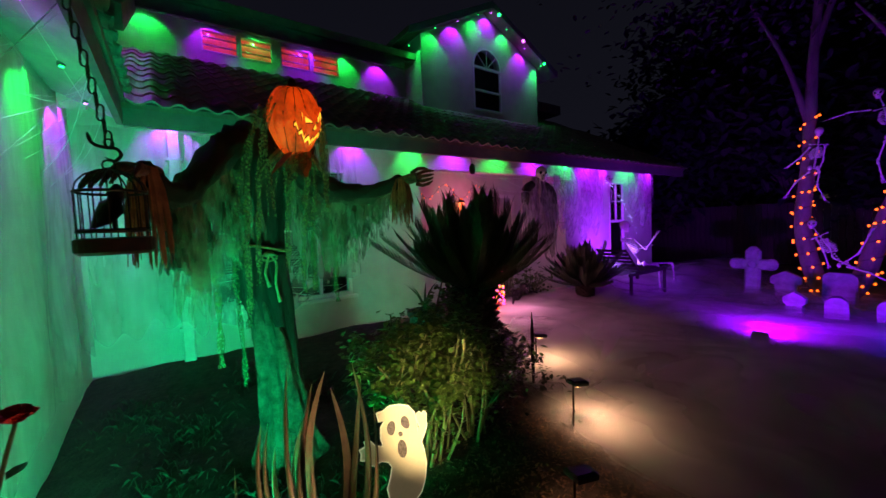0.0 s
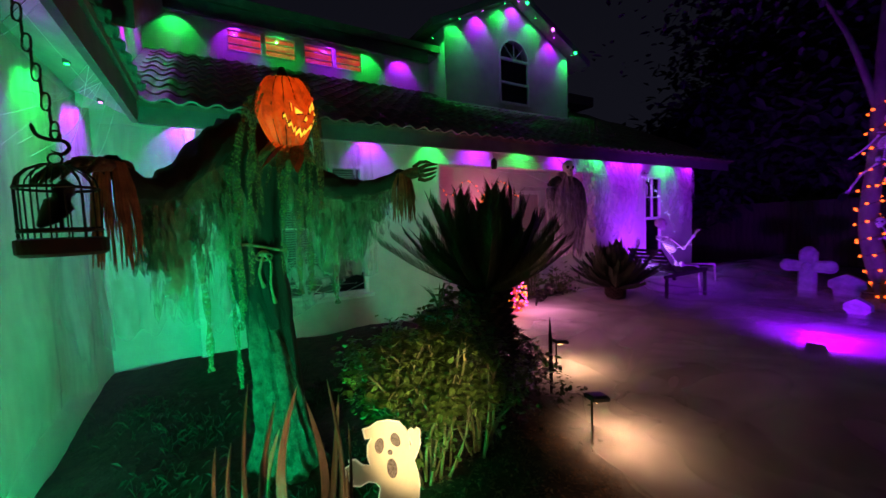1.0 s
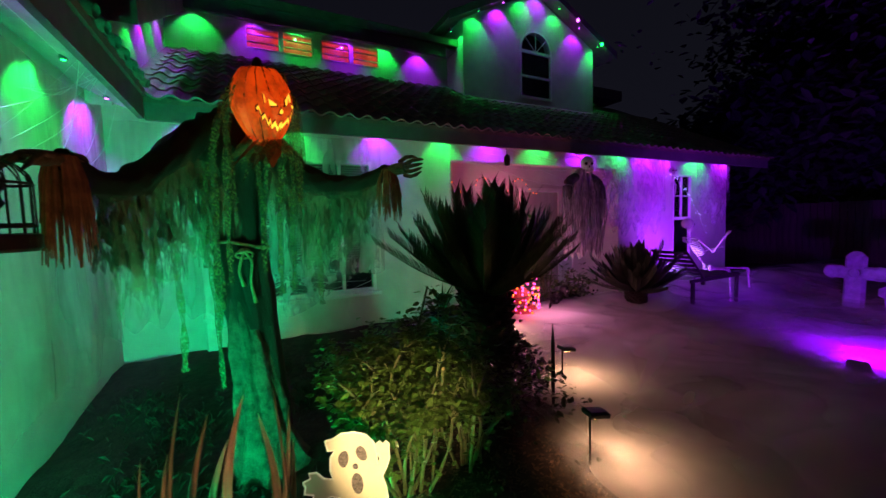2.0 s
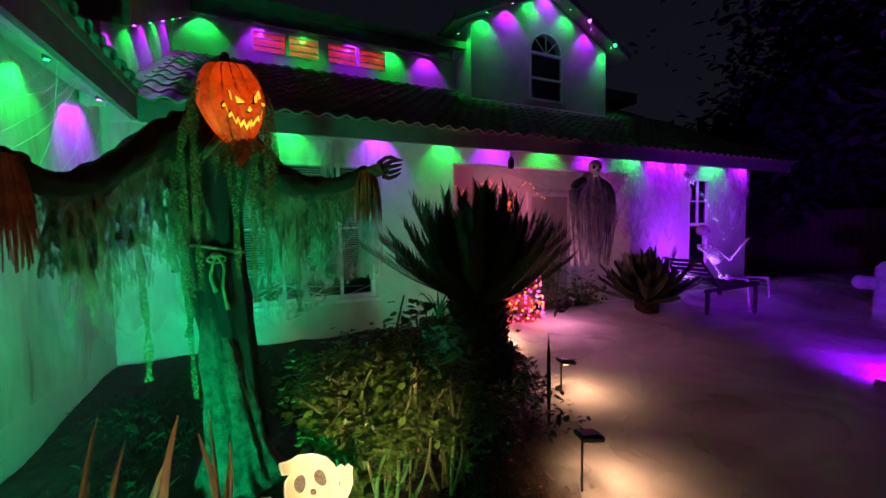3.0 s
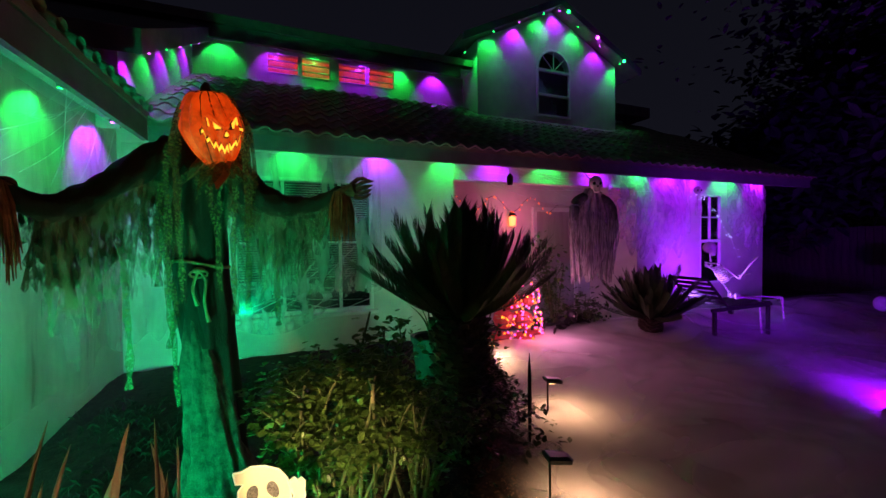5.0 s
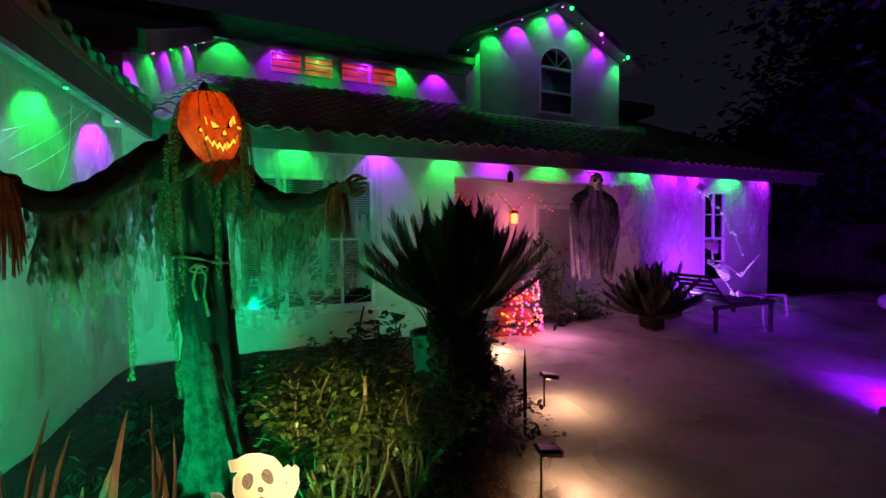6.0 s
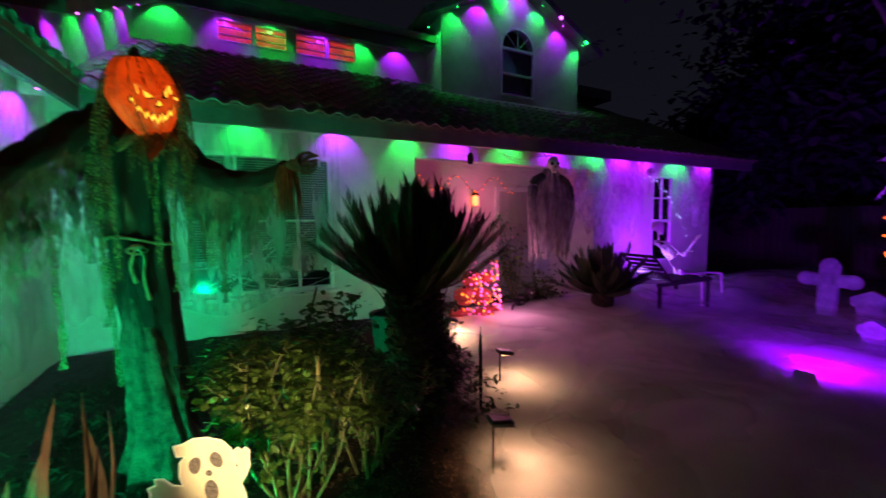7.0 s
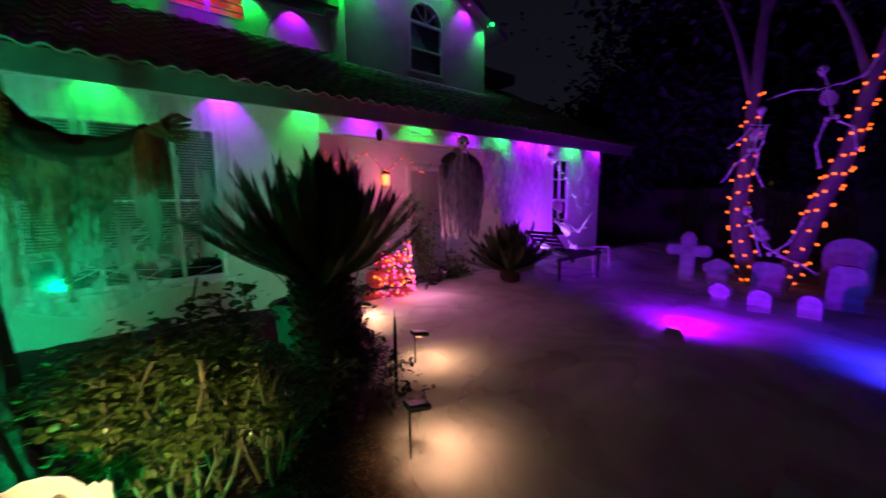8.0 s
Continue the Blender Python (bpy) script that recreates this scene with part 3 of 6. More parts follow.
f.grid([[(ac + (ar - d) * math.cos(math.pi * k / 16), y, AW[3] + (0.46 - d) * math.sin(math.pi * k / 16)) for k in range(17)] for d, y in ((0, GY + 0.06), (0, GY - 0.02), (0.045, GY - 0.02), (0.045, GY + 0.06))])
part("window_frame", f, white_paint, aw)
part("transom", M().box(AW[0] + 0.045, AW[1] - 0.045, GY - 0.018, GY + 0.05, AW[3] - 0.03, AW[3] + 0.02), white_paint, aw)
part("meeting_rail", M().box(AW[0] + 0.045, AW[1] - 0.045, GY - 0.016, GY + 0.05, 4.63, 4.67), white_paint, aw)
for k in (4, 8, 12):
    a = math.pi * k / 16
    part("fan_bar", M().tube([(ac, GY, AW[3]), (ac + (ar - 0.03) * math.cos(a), GY, AW[3] + 0.43 * math.sin(a))], 0.011, 4), white_paint, aw)
pn = M().box(AW[0] + 0.04, AW[1] - 0.04, GY + 0.02, GY + 0.024, AW[2] + 0.04, AW[3])
part("pane", pn, glass, aw).visible_shadow = False
pn = M()
pn.face([(x, GY + 0.022, z) for x, z in arch])
part("fanlight_pane", pn, glass, aw).visible_shadow = False
# pale blue of the shade imitates sky reflected by the panes
part("shade", M().box(AW[0], AW[1], GY + 0.032, GY + 0.037, AW[2], AW[3]), mat("sky_tinted_shade", (0.52, 0.54, 0.72), (0.42, 0.44, 0.60), 0.8, scale=4), aw, "roller shade coloured pale blue for sky reflected in the panes")

# ---------------------------------------------------------------- eave light pucks
pk = M().lathe([(0.001, 0.0), (0.020, 0.0), (0.022, 0.005), (0.022, 0.022), (0.018, 0.03), (0.001, 0.03)], sides=12).data("housing", trim_paint)
lens_g = M().lathe([(0.001, -0.004), (0.013, -0.003), (0.015, 0.0)], sides=10).data("lens", green_lens)
lens_p = M().lathe([(0.001, -0.004), (0.013, -0.003), (0.015, 0.0)], sides=10).data("lens", purple_lens)
for at, to, c, w in pucks:
    o = tagged(new("eave_light"), "small round %s eave light under the soffit" % ("green" if c == GREEN else "purple"), "light", "eave lights along the house")
    d = (Vector(to) - Vector(at)).normalized()
    o.location = Vector(at) - 0.008 * d + Vector((0, 0, 0.012))
    part("housing", pk, None, o)
    part("lens", lens_g if c == GREEN else lens_p, None, o)
    if abs(at[1] - 4.73) < 0.01:
        part("bracket", M().tube([(0, 0, 0.028), (0, 0, 0.10)], 0.006, 5), white_paint, o)
    else:
        part("bracket", M().tube([(0, 0, 0.028), (0, 0, 0.09)], 0.006, 5), white_paint, o)
for x, c in [(6.47, 0), (7.26, 1), (8.02, 0)]:
    z = 6.40 - 0.5 * (x - GAX) - 0.04
    o = tagged(new("gable_bulb"), "bright %s bulb on the gable edge" % ("green" if c == 0 else "pink"), "light", "bulbs on the gable")
    o.location = (x, 6.45, z + 0.02)
    part("lens", M().ball((0, 0, 0), 0.035), green_lens if c == 0 else purple_lens, o, smooth=True)
    part("socket", M().tube([(0, 0.0, 0.03), (0, 0.03, 0.06)], 0.015, 6), black_plastic, o)

# thin light cable along each run of eave lights
for nm, pts in (("eave", [(x, 4.735, 2.715) for x in (-0.2, 2, 4, 6, 8, 10.2)]), ("wing", [(-0.505, y, 2.65) for y in (-1, 1, 2.5, 4.3)]), ("upper", [(x, 7.30, 5.015) for x in (-0.5, 1, 2.5, 4.2)])):
    thing("light_cable", M().tube(pts, 0.005, 5), white_paint, "thin pale light cable clipped under the soffit", "cable")


# ---------------------------------------------------------------- scarecrow with a lit pumpkin head
def lerp(a, b, t):
    return Vector(a) * (1 - t) + Vector(b) * t


def path_pts(pts, n):
    out = []
    pts = [Vector(p) for p in pts]
    for k in range(n + 1):
        u = k / n * (len(pts) - 1)
        i = min(int(u), len(pts) - 2)
        p0, p1, p2, p3 = pts[max(i - 1, 0)], pts[i], pts[i + 1], pts[min(i + 2, len(pts) - 1)]
        t = u - i
        out.append(0.5 * (2 * p1 + (p2 - p0) * t + (2 * p0 - 5 * p1 + 4 * p2 - p3) * t * t + (3 * p1 - p0 - 3 * p2 + p3) * t ** 3))
    return out


def ribbon(m, pts, width, side, i, wave=0.012, n=26):
    pts = path_pts(pts, n)
    side = Vector(side).normalized()
    ph = U(0, 6)
    rows = []
    for k, p in enumerate(pts):
        w = width * (0.75 + 0.25 * math.sin(k * 1.3 + ph) + 0.12 * U(-1, 1))
        o = Vector((0, -1, 0)) * wave * math.sin(k * 0.55 + ph)
        rows.append([p + side * (w * s) + o + Vector((0, -0.006 * math.cos(s * 5 + k), 0)) for s in (-0.5, -0.17, 0.17, 0.5)])
    m.grid(rows, i)


def scarecrow():
    m = M()
    # slots: robe, skirt net, gauze, strips, pumpkin, glow, dark edge, hands, raffia, rope
    spine = [(0.45, 2.57, 2.14), (0.45, 2.58, 2.05), (0.44, 2.60, 1.90), (0.44, 2.62, 1.70), (0.455, 2.64, 1.38), (0.47, 2.64, 1.15), (0.50, 2.60, 0.92)]
    rad = [(0.05, 0.05), (0.19, 0.13), (0.225, 0.14), (0.165, 0.13), (0.135, 0.11), (0.15, 0.12), (0.12, 0.11)]
    rows = []
    for k, p in enumerate(path_pts(spine, 20)):
        u = k / 20 * 6
        i = min(int(u), 5)
        rx = rad[i][0] * (1 - u + i) + rad[i + 1][0] * (u - i)
        ry = rad[i][1] * (1 - u + i) + rad[i + 1][1] * (u - i)
        rows.append([p + Vector((rx * math.cos(a), ry * math.sin(a), 0)) * (1 + 0.09 * math.sin(9 * a + 0.4 * k) + 0.05 * math.sin(17 * a - 0.7 * k)) for a in [2 * math.pi * s / 48 for s in range(48)]])
    m.grid(rows, 0, True)
    # torn dark over-skirt at the right, with ragged hem
    rows = []
    for k in range(15):
        t = k / 14
        c = lerp((0.455, 2.64, 1.36), (0.56, 2.66, 0.22), t)
        rows.append([c + Vector(((0.14 - 0.02 * t) * math.cos(a), (0.12 + 0.02 * t) * math.sin(a), (-0.12 * abs(math.sin(6 * a)) * t))) * (1 + 0.10 * math.sin(8 * a + 2 * t)) for a in [-1.7 + 3.0 * s / 30 for s in range(31)]])
    m.grid(rows, 0)
    # net skirt, flaring to the ground
    sk = [(0.43, 2.58, 1.10), (0.46, 2.57, 0.85), (0.49, 2.57, 0.60), (0.52, 2.57, 0.32), (0.54, 2.58, 0.04)]
    sr = [0.05, 0.09, 0.11, 0.14, 0.22]
    rows = []
    for k, p in enumerate(path_pts(sk, 56)):
        u = k / 56 * 4
        i = min(int(u), 3)
        r = sr[i] * (1 - u + i) + sr[i + 1] * (u - i)
        row = []
        for q in range(110):
            a = 2 * math.pi * q / 110
            e = 0.10 * math.sin(7 * a + 1.3 * u) + 0.16 * noise.noise((3 * math.cos(a), 3 * math.sin(a), 1.1 * u)) + 0.11 * abs(noise.noise((7 * math.cos(a), 7 * math.sin(a), 5 * u))) + 0.05 * noise.noise((17 * math.cos(a), 17 * math.sin(a), 12 * u))
            row.append(p + Vector((math.cos(a), math.sin(a), 0)) * r * (1 + e))
        rows.append(row)
    m.grid(rows, 1, True)
    # arms in wide sleeves
    arms = [[(0.40, 2.57, 2.06), (0.27, 2.45, 1.98), (0.10, 2.22, 1.76), (0.01, 2.05, 1.69), (-0.07, 1.90, 1.77)],
            [(0.58, 2.57, 2.05), (0.80, 2.49, 1.81), (1.04, 2.35, 1.73), (1.24, 2.18, 1.81)]]
    for n_, a in enumerate(arms):
        pts = path_pts(a, 16)
        rows = []
        for k, p in enumerate(path_pts(a, 40)):
            rad_ = 0.125 - 0.087 * (k / 40) ** 0.7
            ax = Vector((0.5, 0.85, 0)) if n_ == 0 else Vector((-0.35, 0.9, 0))
            sd = Vector((-ax.y, ax.x, 0)) if n_ else Vector((0.85, -0.5, 0))
            rows.append([p + (sd * math.cos(b) + Vector((0, 0, 1)) * math.sin(b)) * rad_ * (1 + 0.30 * noise.noise((2.2 * math.cos(b) + 9 * n_, 2.2 * math.sin(b), k * 0.33)) + 0.10 * math.sin(5 * b + k)) for b in [2 * math.pi * q / 20 for q in range(20)]])
        m.grid(rows, 0, True)
        # sleeve cloth hanging from the arm, in layers
        for layer in range(6):
            rows = []
            cols = 64
            hang = []
            for c in range(cols + 1):
                t = c / cols
                base = 0.62 * math.sin(math.pi * min(1, 0.15 + 0.85 * t)) ** 0.5 * (1 - 0.35 * t) if n_ else 0.68 * (1 - 0.25 * t)
                hang.append(max(0.06, (0.42, 0.55, 0.7, 0.95, 1.0, 1.05)[layer] * base * (0.55 + 0.20 * (layer % 4) / 2 + 0.45 * abs(noise.noise((t * 14, layer * 3.1, n_ * 5))) + 0.08 * math.sin(c * 2.4))))
            reach = (0.80, 0.94)[n_] - 0.05 * (layer % 2)
            line = path_pts(a, 200)
            line = [line[round(200 * (0.04 + reach * 0.96 * c / cols))] for c in range(cols + 1)]
            for k in range(13):
                v = k / 12
                row = []
                for c in range(cols + 1):
                    p = line[c]
                    o = 0.024 * (layer - 2.5) + 0.05 * v * math.sin(c * 0.55 + layer)
                    d = Vector((0.15, -1, 0)) if n_ else Vector((0.85, -0.5, 0))
                    row.append(p + Vector((0, 0, -hang[c] * v - 0.03)) + d * o + Vector((0.02 * v * math.sin(c * 0.9 + 3 * v), 0, 0)))
                rows.append(row)
            m.grid(rows, 10 if layer < 3 else 2)
    # dark shoulder cape
    rows = []
    for k in range(9):
        t = k / 8
        rows.append([Vector((0.44 + (0.09 + 0.22 * t) * math.cos(b), 2.57 + (0.08 + 0.10 * t) * math.sin(b), 2.13 - 0.17 * t ** 1.6 - 0.10 * t * abs(math.sin(4 * b)))) for b in [2 * math.pi * s / 40 for s in range(40)]])
    m.grid(rows, 0, True)
    # pumpkin head, nodding forward
    hm = Matrix.Translation((0.605, 2.24, 2.125)) @ Euler((radians(18), radians(-15), radians(28))).to_matrix().to_4x4() @ Matrix.Diagonal((0.79, 0.79, 0.90, 1))

    def shell(az, el, off=0.0):
        # az: 0 faces the front (-y)
        rib = 1.03 - 0.20 * abs(math.sin(6.5 * az + 0.2)) ** 6.0
        r = (0.183 + off) * rib
        z = 0.225 * math.sin(el)
        taper = 1 - 0.30 * max(0, -math.sin(el)) - 0.04 * max(0, math.sin(el))
        dent = -0.05 * max(0, math.sin(el) - 0.86) * 3
        return hm @ Vector((r * math.cos(el) ** (0.9 if el > 0 else 0.72) * taper * math.sin(az), -r * math.cos(el) ** (0.9 if el > 0 else 0.72) * taper * math.cos(az), z + dent + off * math.sin(el)))

    m.grid([[shell(2 * math.pi * s / 78, -1.52 + 3.04 * k / 26) for s in range(78)] for k in range(27)], 4, True)
    stem = [hm @ Vector(p) for p in ((0, 0, 0.185), (0.0, 0.01, 0.215), (0.02, 0.03, 0.235))]
    m.tube(stem, [0.035, 0.022, 0.016], 9, 6)

    def patch(outline_lo, outline_hi, i, off):
        rows_ = []
        for r_ in range(4):
            rows_.append([shell(a0 + (a1 - a0) * r_ / 3, e0 + (e1 - e0) * r_ / 3, off) for (a0, e0), (a1, e1) in zip(outline_lo, outline_hi)])
        m.grid(rows_, i)

    for grow, i, off in ((0.035, 6, 0.003), (0.0, 5, 0.006)):
        for s in (-1, 1):
            lo = [(s * (0.14 - grow), 0.10 - grow), (s * 0.30, 0.08 - grow), (s * (0.50 + grow), 0.17 - grow)]
            hi = [(s * (0.14 - grow), 0.12 + grow), (s * 0.32, 0.24 + grow), (s * (0.52 + grow), 0.37 + grow)]
            patch(lo, hi, i, off)
        patch([(-0.08 - grow, -0.07 - grow), (0.0, -0.10 - grow), (0.08 + grow, -0.07 - grow)], [(-0.05, -0.02 + grow), (0, 0.04 + grow), (0.05, -0.02 + grow)], i, off)
        lo, hi = [], []
        for k in range(19):
            a = -0.80 + 1.6 * k / 18
            mid = -0.42 + 0.50 * (a / 0.8) ** 2
            tooth = 0.075 if k % 2 else -0.075
            wd = 0.072 * (1 - 0.55 * abs(a / 0.8))
            lo.append((a * (1 + grow), mid + tooth - wd - grow))
            hi.append((a * (1 + grow), mid + tooth + wd + grow))
        patch(lo, hi, i, off)
    # dark tubes along the rib grooves, crease shade put in as colour
    for k in range(-6, 7):
        az = (math.pi / 2 + k * math.pi - 0.2) / 6.5
        lo_, hi_ = (0.30, 1.30) if abs(az) < 0.75 else (-1.15, 1.30)
        m.tube([shell(az + 0.03 * math.sin(7 * e + k), e, 0.0005) for e in [lo_ + (hi_ - lo_) * j / 12 for j in range(13)]], [0.001] + [0.0038 + 0.0014 * math.sin(3 * j + k) for j in range(11)] + [0.001], 5, 6)
    # brow ridges
    for s in (-1, 1):
        m.tube([shell(s * a, e, 0.006) for a, e in ((0.06, 0.12), (0.25, 0.27), (0.5, 0.42), (0.62, 0.40))], [0.008, 0.016, 0.014, 0.006], 6, 4)
    # ragged collar leaves under the chin
    for k in range(16):
        a = 2 * math.pi * k / 16
        c = hm @ Vector((0.085 * math.cos(a), 0.085 * math.sin(a), -0.17))
        tip = c + Vector((0.13 * math.cos(a) + U(-.03, .03), 0.09 * math.sin(a), -0.12 + U(-.05, .02)))
        sd = Vector((-math.sin(a), math.cos(a), 0)) * 0.035
        m.grid([[c - sd, c + sd], [lerp(c, tip, 0.5) - sd * 1.1, lerp(c, tip, 0.5) + sd * 1.1], [tip - sd * 0.15, tip + sd * 0.15]], 8 if k % 3 == 0 else 3)
    # hanging strips from the head and shoulders
    strips = [((0.45, 2.32, 2.22), (0.38, 2.34, 1.98), (0.345, 2.42, 1.35), (0.345, 2.46, 1.02)), ((0.47, 2.26, 2.2), (0.43, 2.28, 1.95), (0.41, 2.40, 1.55), (0.405, 2.44, 1.20)),
              ((0.72, 2.36, 2.26), (0.75, 2.38, 2.0), (0.735, 2.44, 1.5), (0.73, 2.46, 1.13)), ((0.74, 2.30, 2.2), (0.70, 2.32, 1.9), (0.665, 2.40, 1.5), (0.66, 2.44, 1.12)),
              ((0.29, 2.56, 1.90), (0.29, 2.60, 1.5), (0.31, 2.64, 1.0), (0.32, 2.65, 0.54)), ((0.16, 2.38, 1.84), (0.16, 2.38, 1.5), (0.18, 2.38, 1.1), (0.175, 2.37, 0.78)),
              ((0.30, 2.50, 1.92), (0.31, 2.46, 1.6), (0.36, 2.48, 1.2), (0.33, 2.47, 0.95)), ((0.88, 2.52, 1.80), (0.89, 2.50, 1.5), (0.885, 2.50, 1.2), (0.89, 2.50, 1.02)),
              ((0.44, 2.34, 2.15), (0.35, 2.38, 1.9), (0.30, 2.44, 1.6), (0.30, 2.44, 1.30)), ((0.62, 2.30, 1.98), (0.61, 2.34, 1.82), (0.585, 2.44, 1.6), (0.58, 2.47, 1.25))]
    for k, s in enumerate(strips):
        ribbon(m, s, 0.040 if k != 4 else 0.036, (1, -0.1, 0), 3)
    for k in range(16):
        a = U(-2.6, 2.6)
        p = shell(a + 3.14159, U(0.2, 0.9), 0.01)
        q = p + Vector((0.05 * math.sin(a) * -1 + U(-.02, .02), 0.05, -0.15))
        ribbon(m, (p, q, q + Vector((0.01, 0, -0.25)), q + Vector((U(-.03, .03), 0, U(-.5, -.35)))), U(0.015, 0.035), (1, 0, 0), 3, 0.008, 10)
    # rope belt with two tails
    m.tube([(0.455 + 0.155 * math.cos(a), 2.635 + 0.128 * math.sin(a), 1.385 + 0.035 * math.cos(a + 1.6) + 0.02 * math.sin(2 * a)) for a in [2 * math.pi * k / 30 for k in range(31)]], 0.010, 7, 9)
    kx, ky, kz = 0.475, 2.500, 1.375
    m.ball((kx, ky, kz), (0.032, 0.022, 0.02), 9)
    for s in (-1, 1):
        m.tube([(kx + 0.045 * s * math.sin(t), ky - 0.01, kz + 0.02 * math.cos(t) - 0.02) for t in [math.pi * k / 8 for k in range(9)]], 0.007, 6, 9)
    for x_, l_ in ((0.455, 0.20), (0.51, 0.30)):
        m.tube(path_pts([(kx, ky - 0.01, kz), (x_, ky - 0.02, kz - 0.06), (x_ - 0.01, ky - 0.015, kz - l_ * 0.6), (x_ + 0.01, ky - 0.01, kz - l_)], 12), [0.008] * 11 + [0.012, 0.011], 7, 9)
    # hands and raffia cuffs
    for n_, (w, fwd, sd) in enumerate((((-0.07, 1.90, 1.77), Vector((-0.45, -0.85, -0.1)), Vector((0.8, -0.4, 0.2))), ((1.24, 2.18, 1.805), Vector((0.62, -0.75, 0.16)), Vector((0.15, 0.0, 1.0))))):
        w, fwd, sd = Vector(w), fwd.normalized(), sd.normalized()
        palm = w + fwd * 0.07
        m.tube([w - fwd * 0.06, w, palm, palm + fwd * 0.05], [0.042, 0.038, 0.046, 0.040], 10, 7, flat=0.6)
        for k in range(5):
            b = palm + fwd * (0.045 if k else 0.0) + sd * (0.036 - 0.020 * k)
            curl = Vector((0, 0, -0.03 if n_ == 0 else 0.005 * (k - 2)))
            m.tube([b, b + fwd * 0.045 + sd * (0.02 - 0.010 * k), b + fwd * 0.085 + sd * (0.024 - 0.013 * k) + curl, b + fwd * 0.115 + sd * (0.02 - 0.012 * k) + 2 * curl], [0.013, 0.011, 0.010, 0.004], 7, 7)
        for k in range(95):
            a = U(0, 6.28)
            p = w + Vector((0.040 * math.cos(a), 0.040 * math.sin(a), 0.01))
            l_ = U(0.20, 0.40) * (1.0 if n_ == 0 else 0.75)
            m.tube([p, p + Vector((0.02 * math.cos(a), 0.02 * math.sin(a), -0.4 * l_)), p + Vector((0.028 * math.cos(a) + U(-.01, .01), 0.028 * math.sin(a) + U(-.01, .01), -l_))], [0.0035, 0.0045, 0.002], 4, 8)
    m.tube([(0.47, 2.66, 0.0), (0.45, 2.66, 1.9)], 0.018, 7, 6)
    return thing("scarecrow_figure", m, [robe_black, robe_skirt, gauze, strip_mat, pumpkin, pumpkin_glow, dark_carve, hand_mat, straw, rope, dark_gauze],
                 "tall scarecrow in ragged dark robe with glowing carved pumpkin head", "scarecrow", smooth=True)


scarecrow()

# ---------------------------------------------------------------- bird cage on its chain
cage = tagged(new("bird_cage"), "black iron bird cage hanging by a hook and chain", "bird cage")
cage.location = (-0.15, 1.63, 0)
c0, c1, cr = 1.475, 1.655, 0.092
part("base", M().lathe([(0.001, 1.455), (cr, 1.455), (cr + 0.012, 1.465), (cr + 0.012, 1.505), (cr - 0.004, 1.51), (0.001, 1.51)], sides=28), black_iron, cage, smooth=False)
for z in (1.53, c1):
    part("hoop", M().tube([(cr * math.cos(a), cr * math.sin(a), z) for a in [2 * math.pi * k / 32 for k in range(33)]], 0.0045, 6), black_iron, cage, smooth=True)
for k in range(16):
    a = 2 * math.pi * k / 16
    pts = [(cr * math.cos(a), cr * math.sin(a), 1.505), (cr * math.cos(a), cr * math.sin(a), c1)] + [(cr * math.cos(b) * math.cos(a), cr * math.cos(b) * math.sin(a), c1 + 0.075 * math.sin(b)) for b in (0.4, 0.8, 1.2, 1.5)]
    part("bar", M().tube(pts, 0.0024, 5), black_iron, cage)
part("top_loop", M().tube([(0.016 * math.cos(a), 0, c1 + 0.088 + 0.016 * math.sin(a)) for a in [2 * math.pi * k / 16 for k in range(17)]], 0.003, 6), black_iron, cage)
part("perch", M().tube([(-cr, 0, 1.535), (cr, 0, 1.535)], 0.005, 6), black_iron, cage)
rv = M()
rv.tube([(-0.15 + x, 1.63 + y, z) for x, y, z in ((-0.055, 0.02, 1.545), (-0.025, 0.01, 1.575), (0.0, 0, 1.61), (0.012, 0, 1.645), (0.016, 0, 1.668), (0.014, 0, 1.683))], [0.008, 0.028, 0.036, 0.027, 0.021, 0.006], 10)
rv.tube([(-0.132, 1.63, 1.668), (-0.103, 1.628, 1.662)], [0.009, 0.002], 6)
rv.tube([(-0.15, 1.63, 1.58), (-0.15, 1.63, 1.53)], 0.006, 5)
thing("raven_figurine", rv, black_plastic, "small black raven ornament perched inside the cage", "ornament", smooth=True)
chain = tagged(new("chain"), "dark iron chain with a double hook under the eave", "chain")


def link(at, turn, s=1.0):
    q = M()
    mm = Matrix.Translation(at) @ Euler((0, radians(5), radians(turn))).to_matrix().to_4x4()
    q.tube([mm @ Vector((s * 0.009 * math.cos(a), 0, s * (0.019 * math.sin(a) + (0.007 if math.sin(a) > 0 else -0.007)))) for a in [2 * math.pi * k / 14 for k in range(15)]], s * 0.0032, 6, cap=False)
    return q


hk = Vector((-0.145, 1.635, 1.80))
for k in range(20):
    t = k / 19
    part("link", link(hk.lerp(Vector((-0.275, 1.64, 2.58)), t) + Vector((0, 0, 0.028)), 90 * (k % 2) + 20), black_iron, chain, smooth=True)
part("hook", M().tube(path_pts([hk + Vector(p) for p in ((-0.05, 0, 0.045), (-0.04, 0, 0.012), (-0.01, 0, 0.0), (0.018, 0, -0.002), (0.028, 0, -0.022), (0.010, 0, -0.042), (-0.014, 0, -0.030))], 20), [0.002] + [0.0055] * 18 + [0.002, 0.001], 7), black_iron, chain, smooth=True)
part("ring", M().tube([hk + Vector((0.012 * math.cos(a), 0, 0.014 + 0.014 * math.sin(a))) for a in [2 * math.pi * k / 12 for k in range(13)]], 0.003, 6), black_iron, chain)
part("hanger", M().tube([hk + Vector((-0.002, -0.005, -0.035)), (-0.15, 1.63, c1 + 0.10)], 0.0022, 5), black_iron, chain)
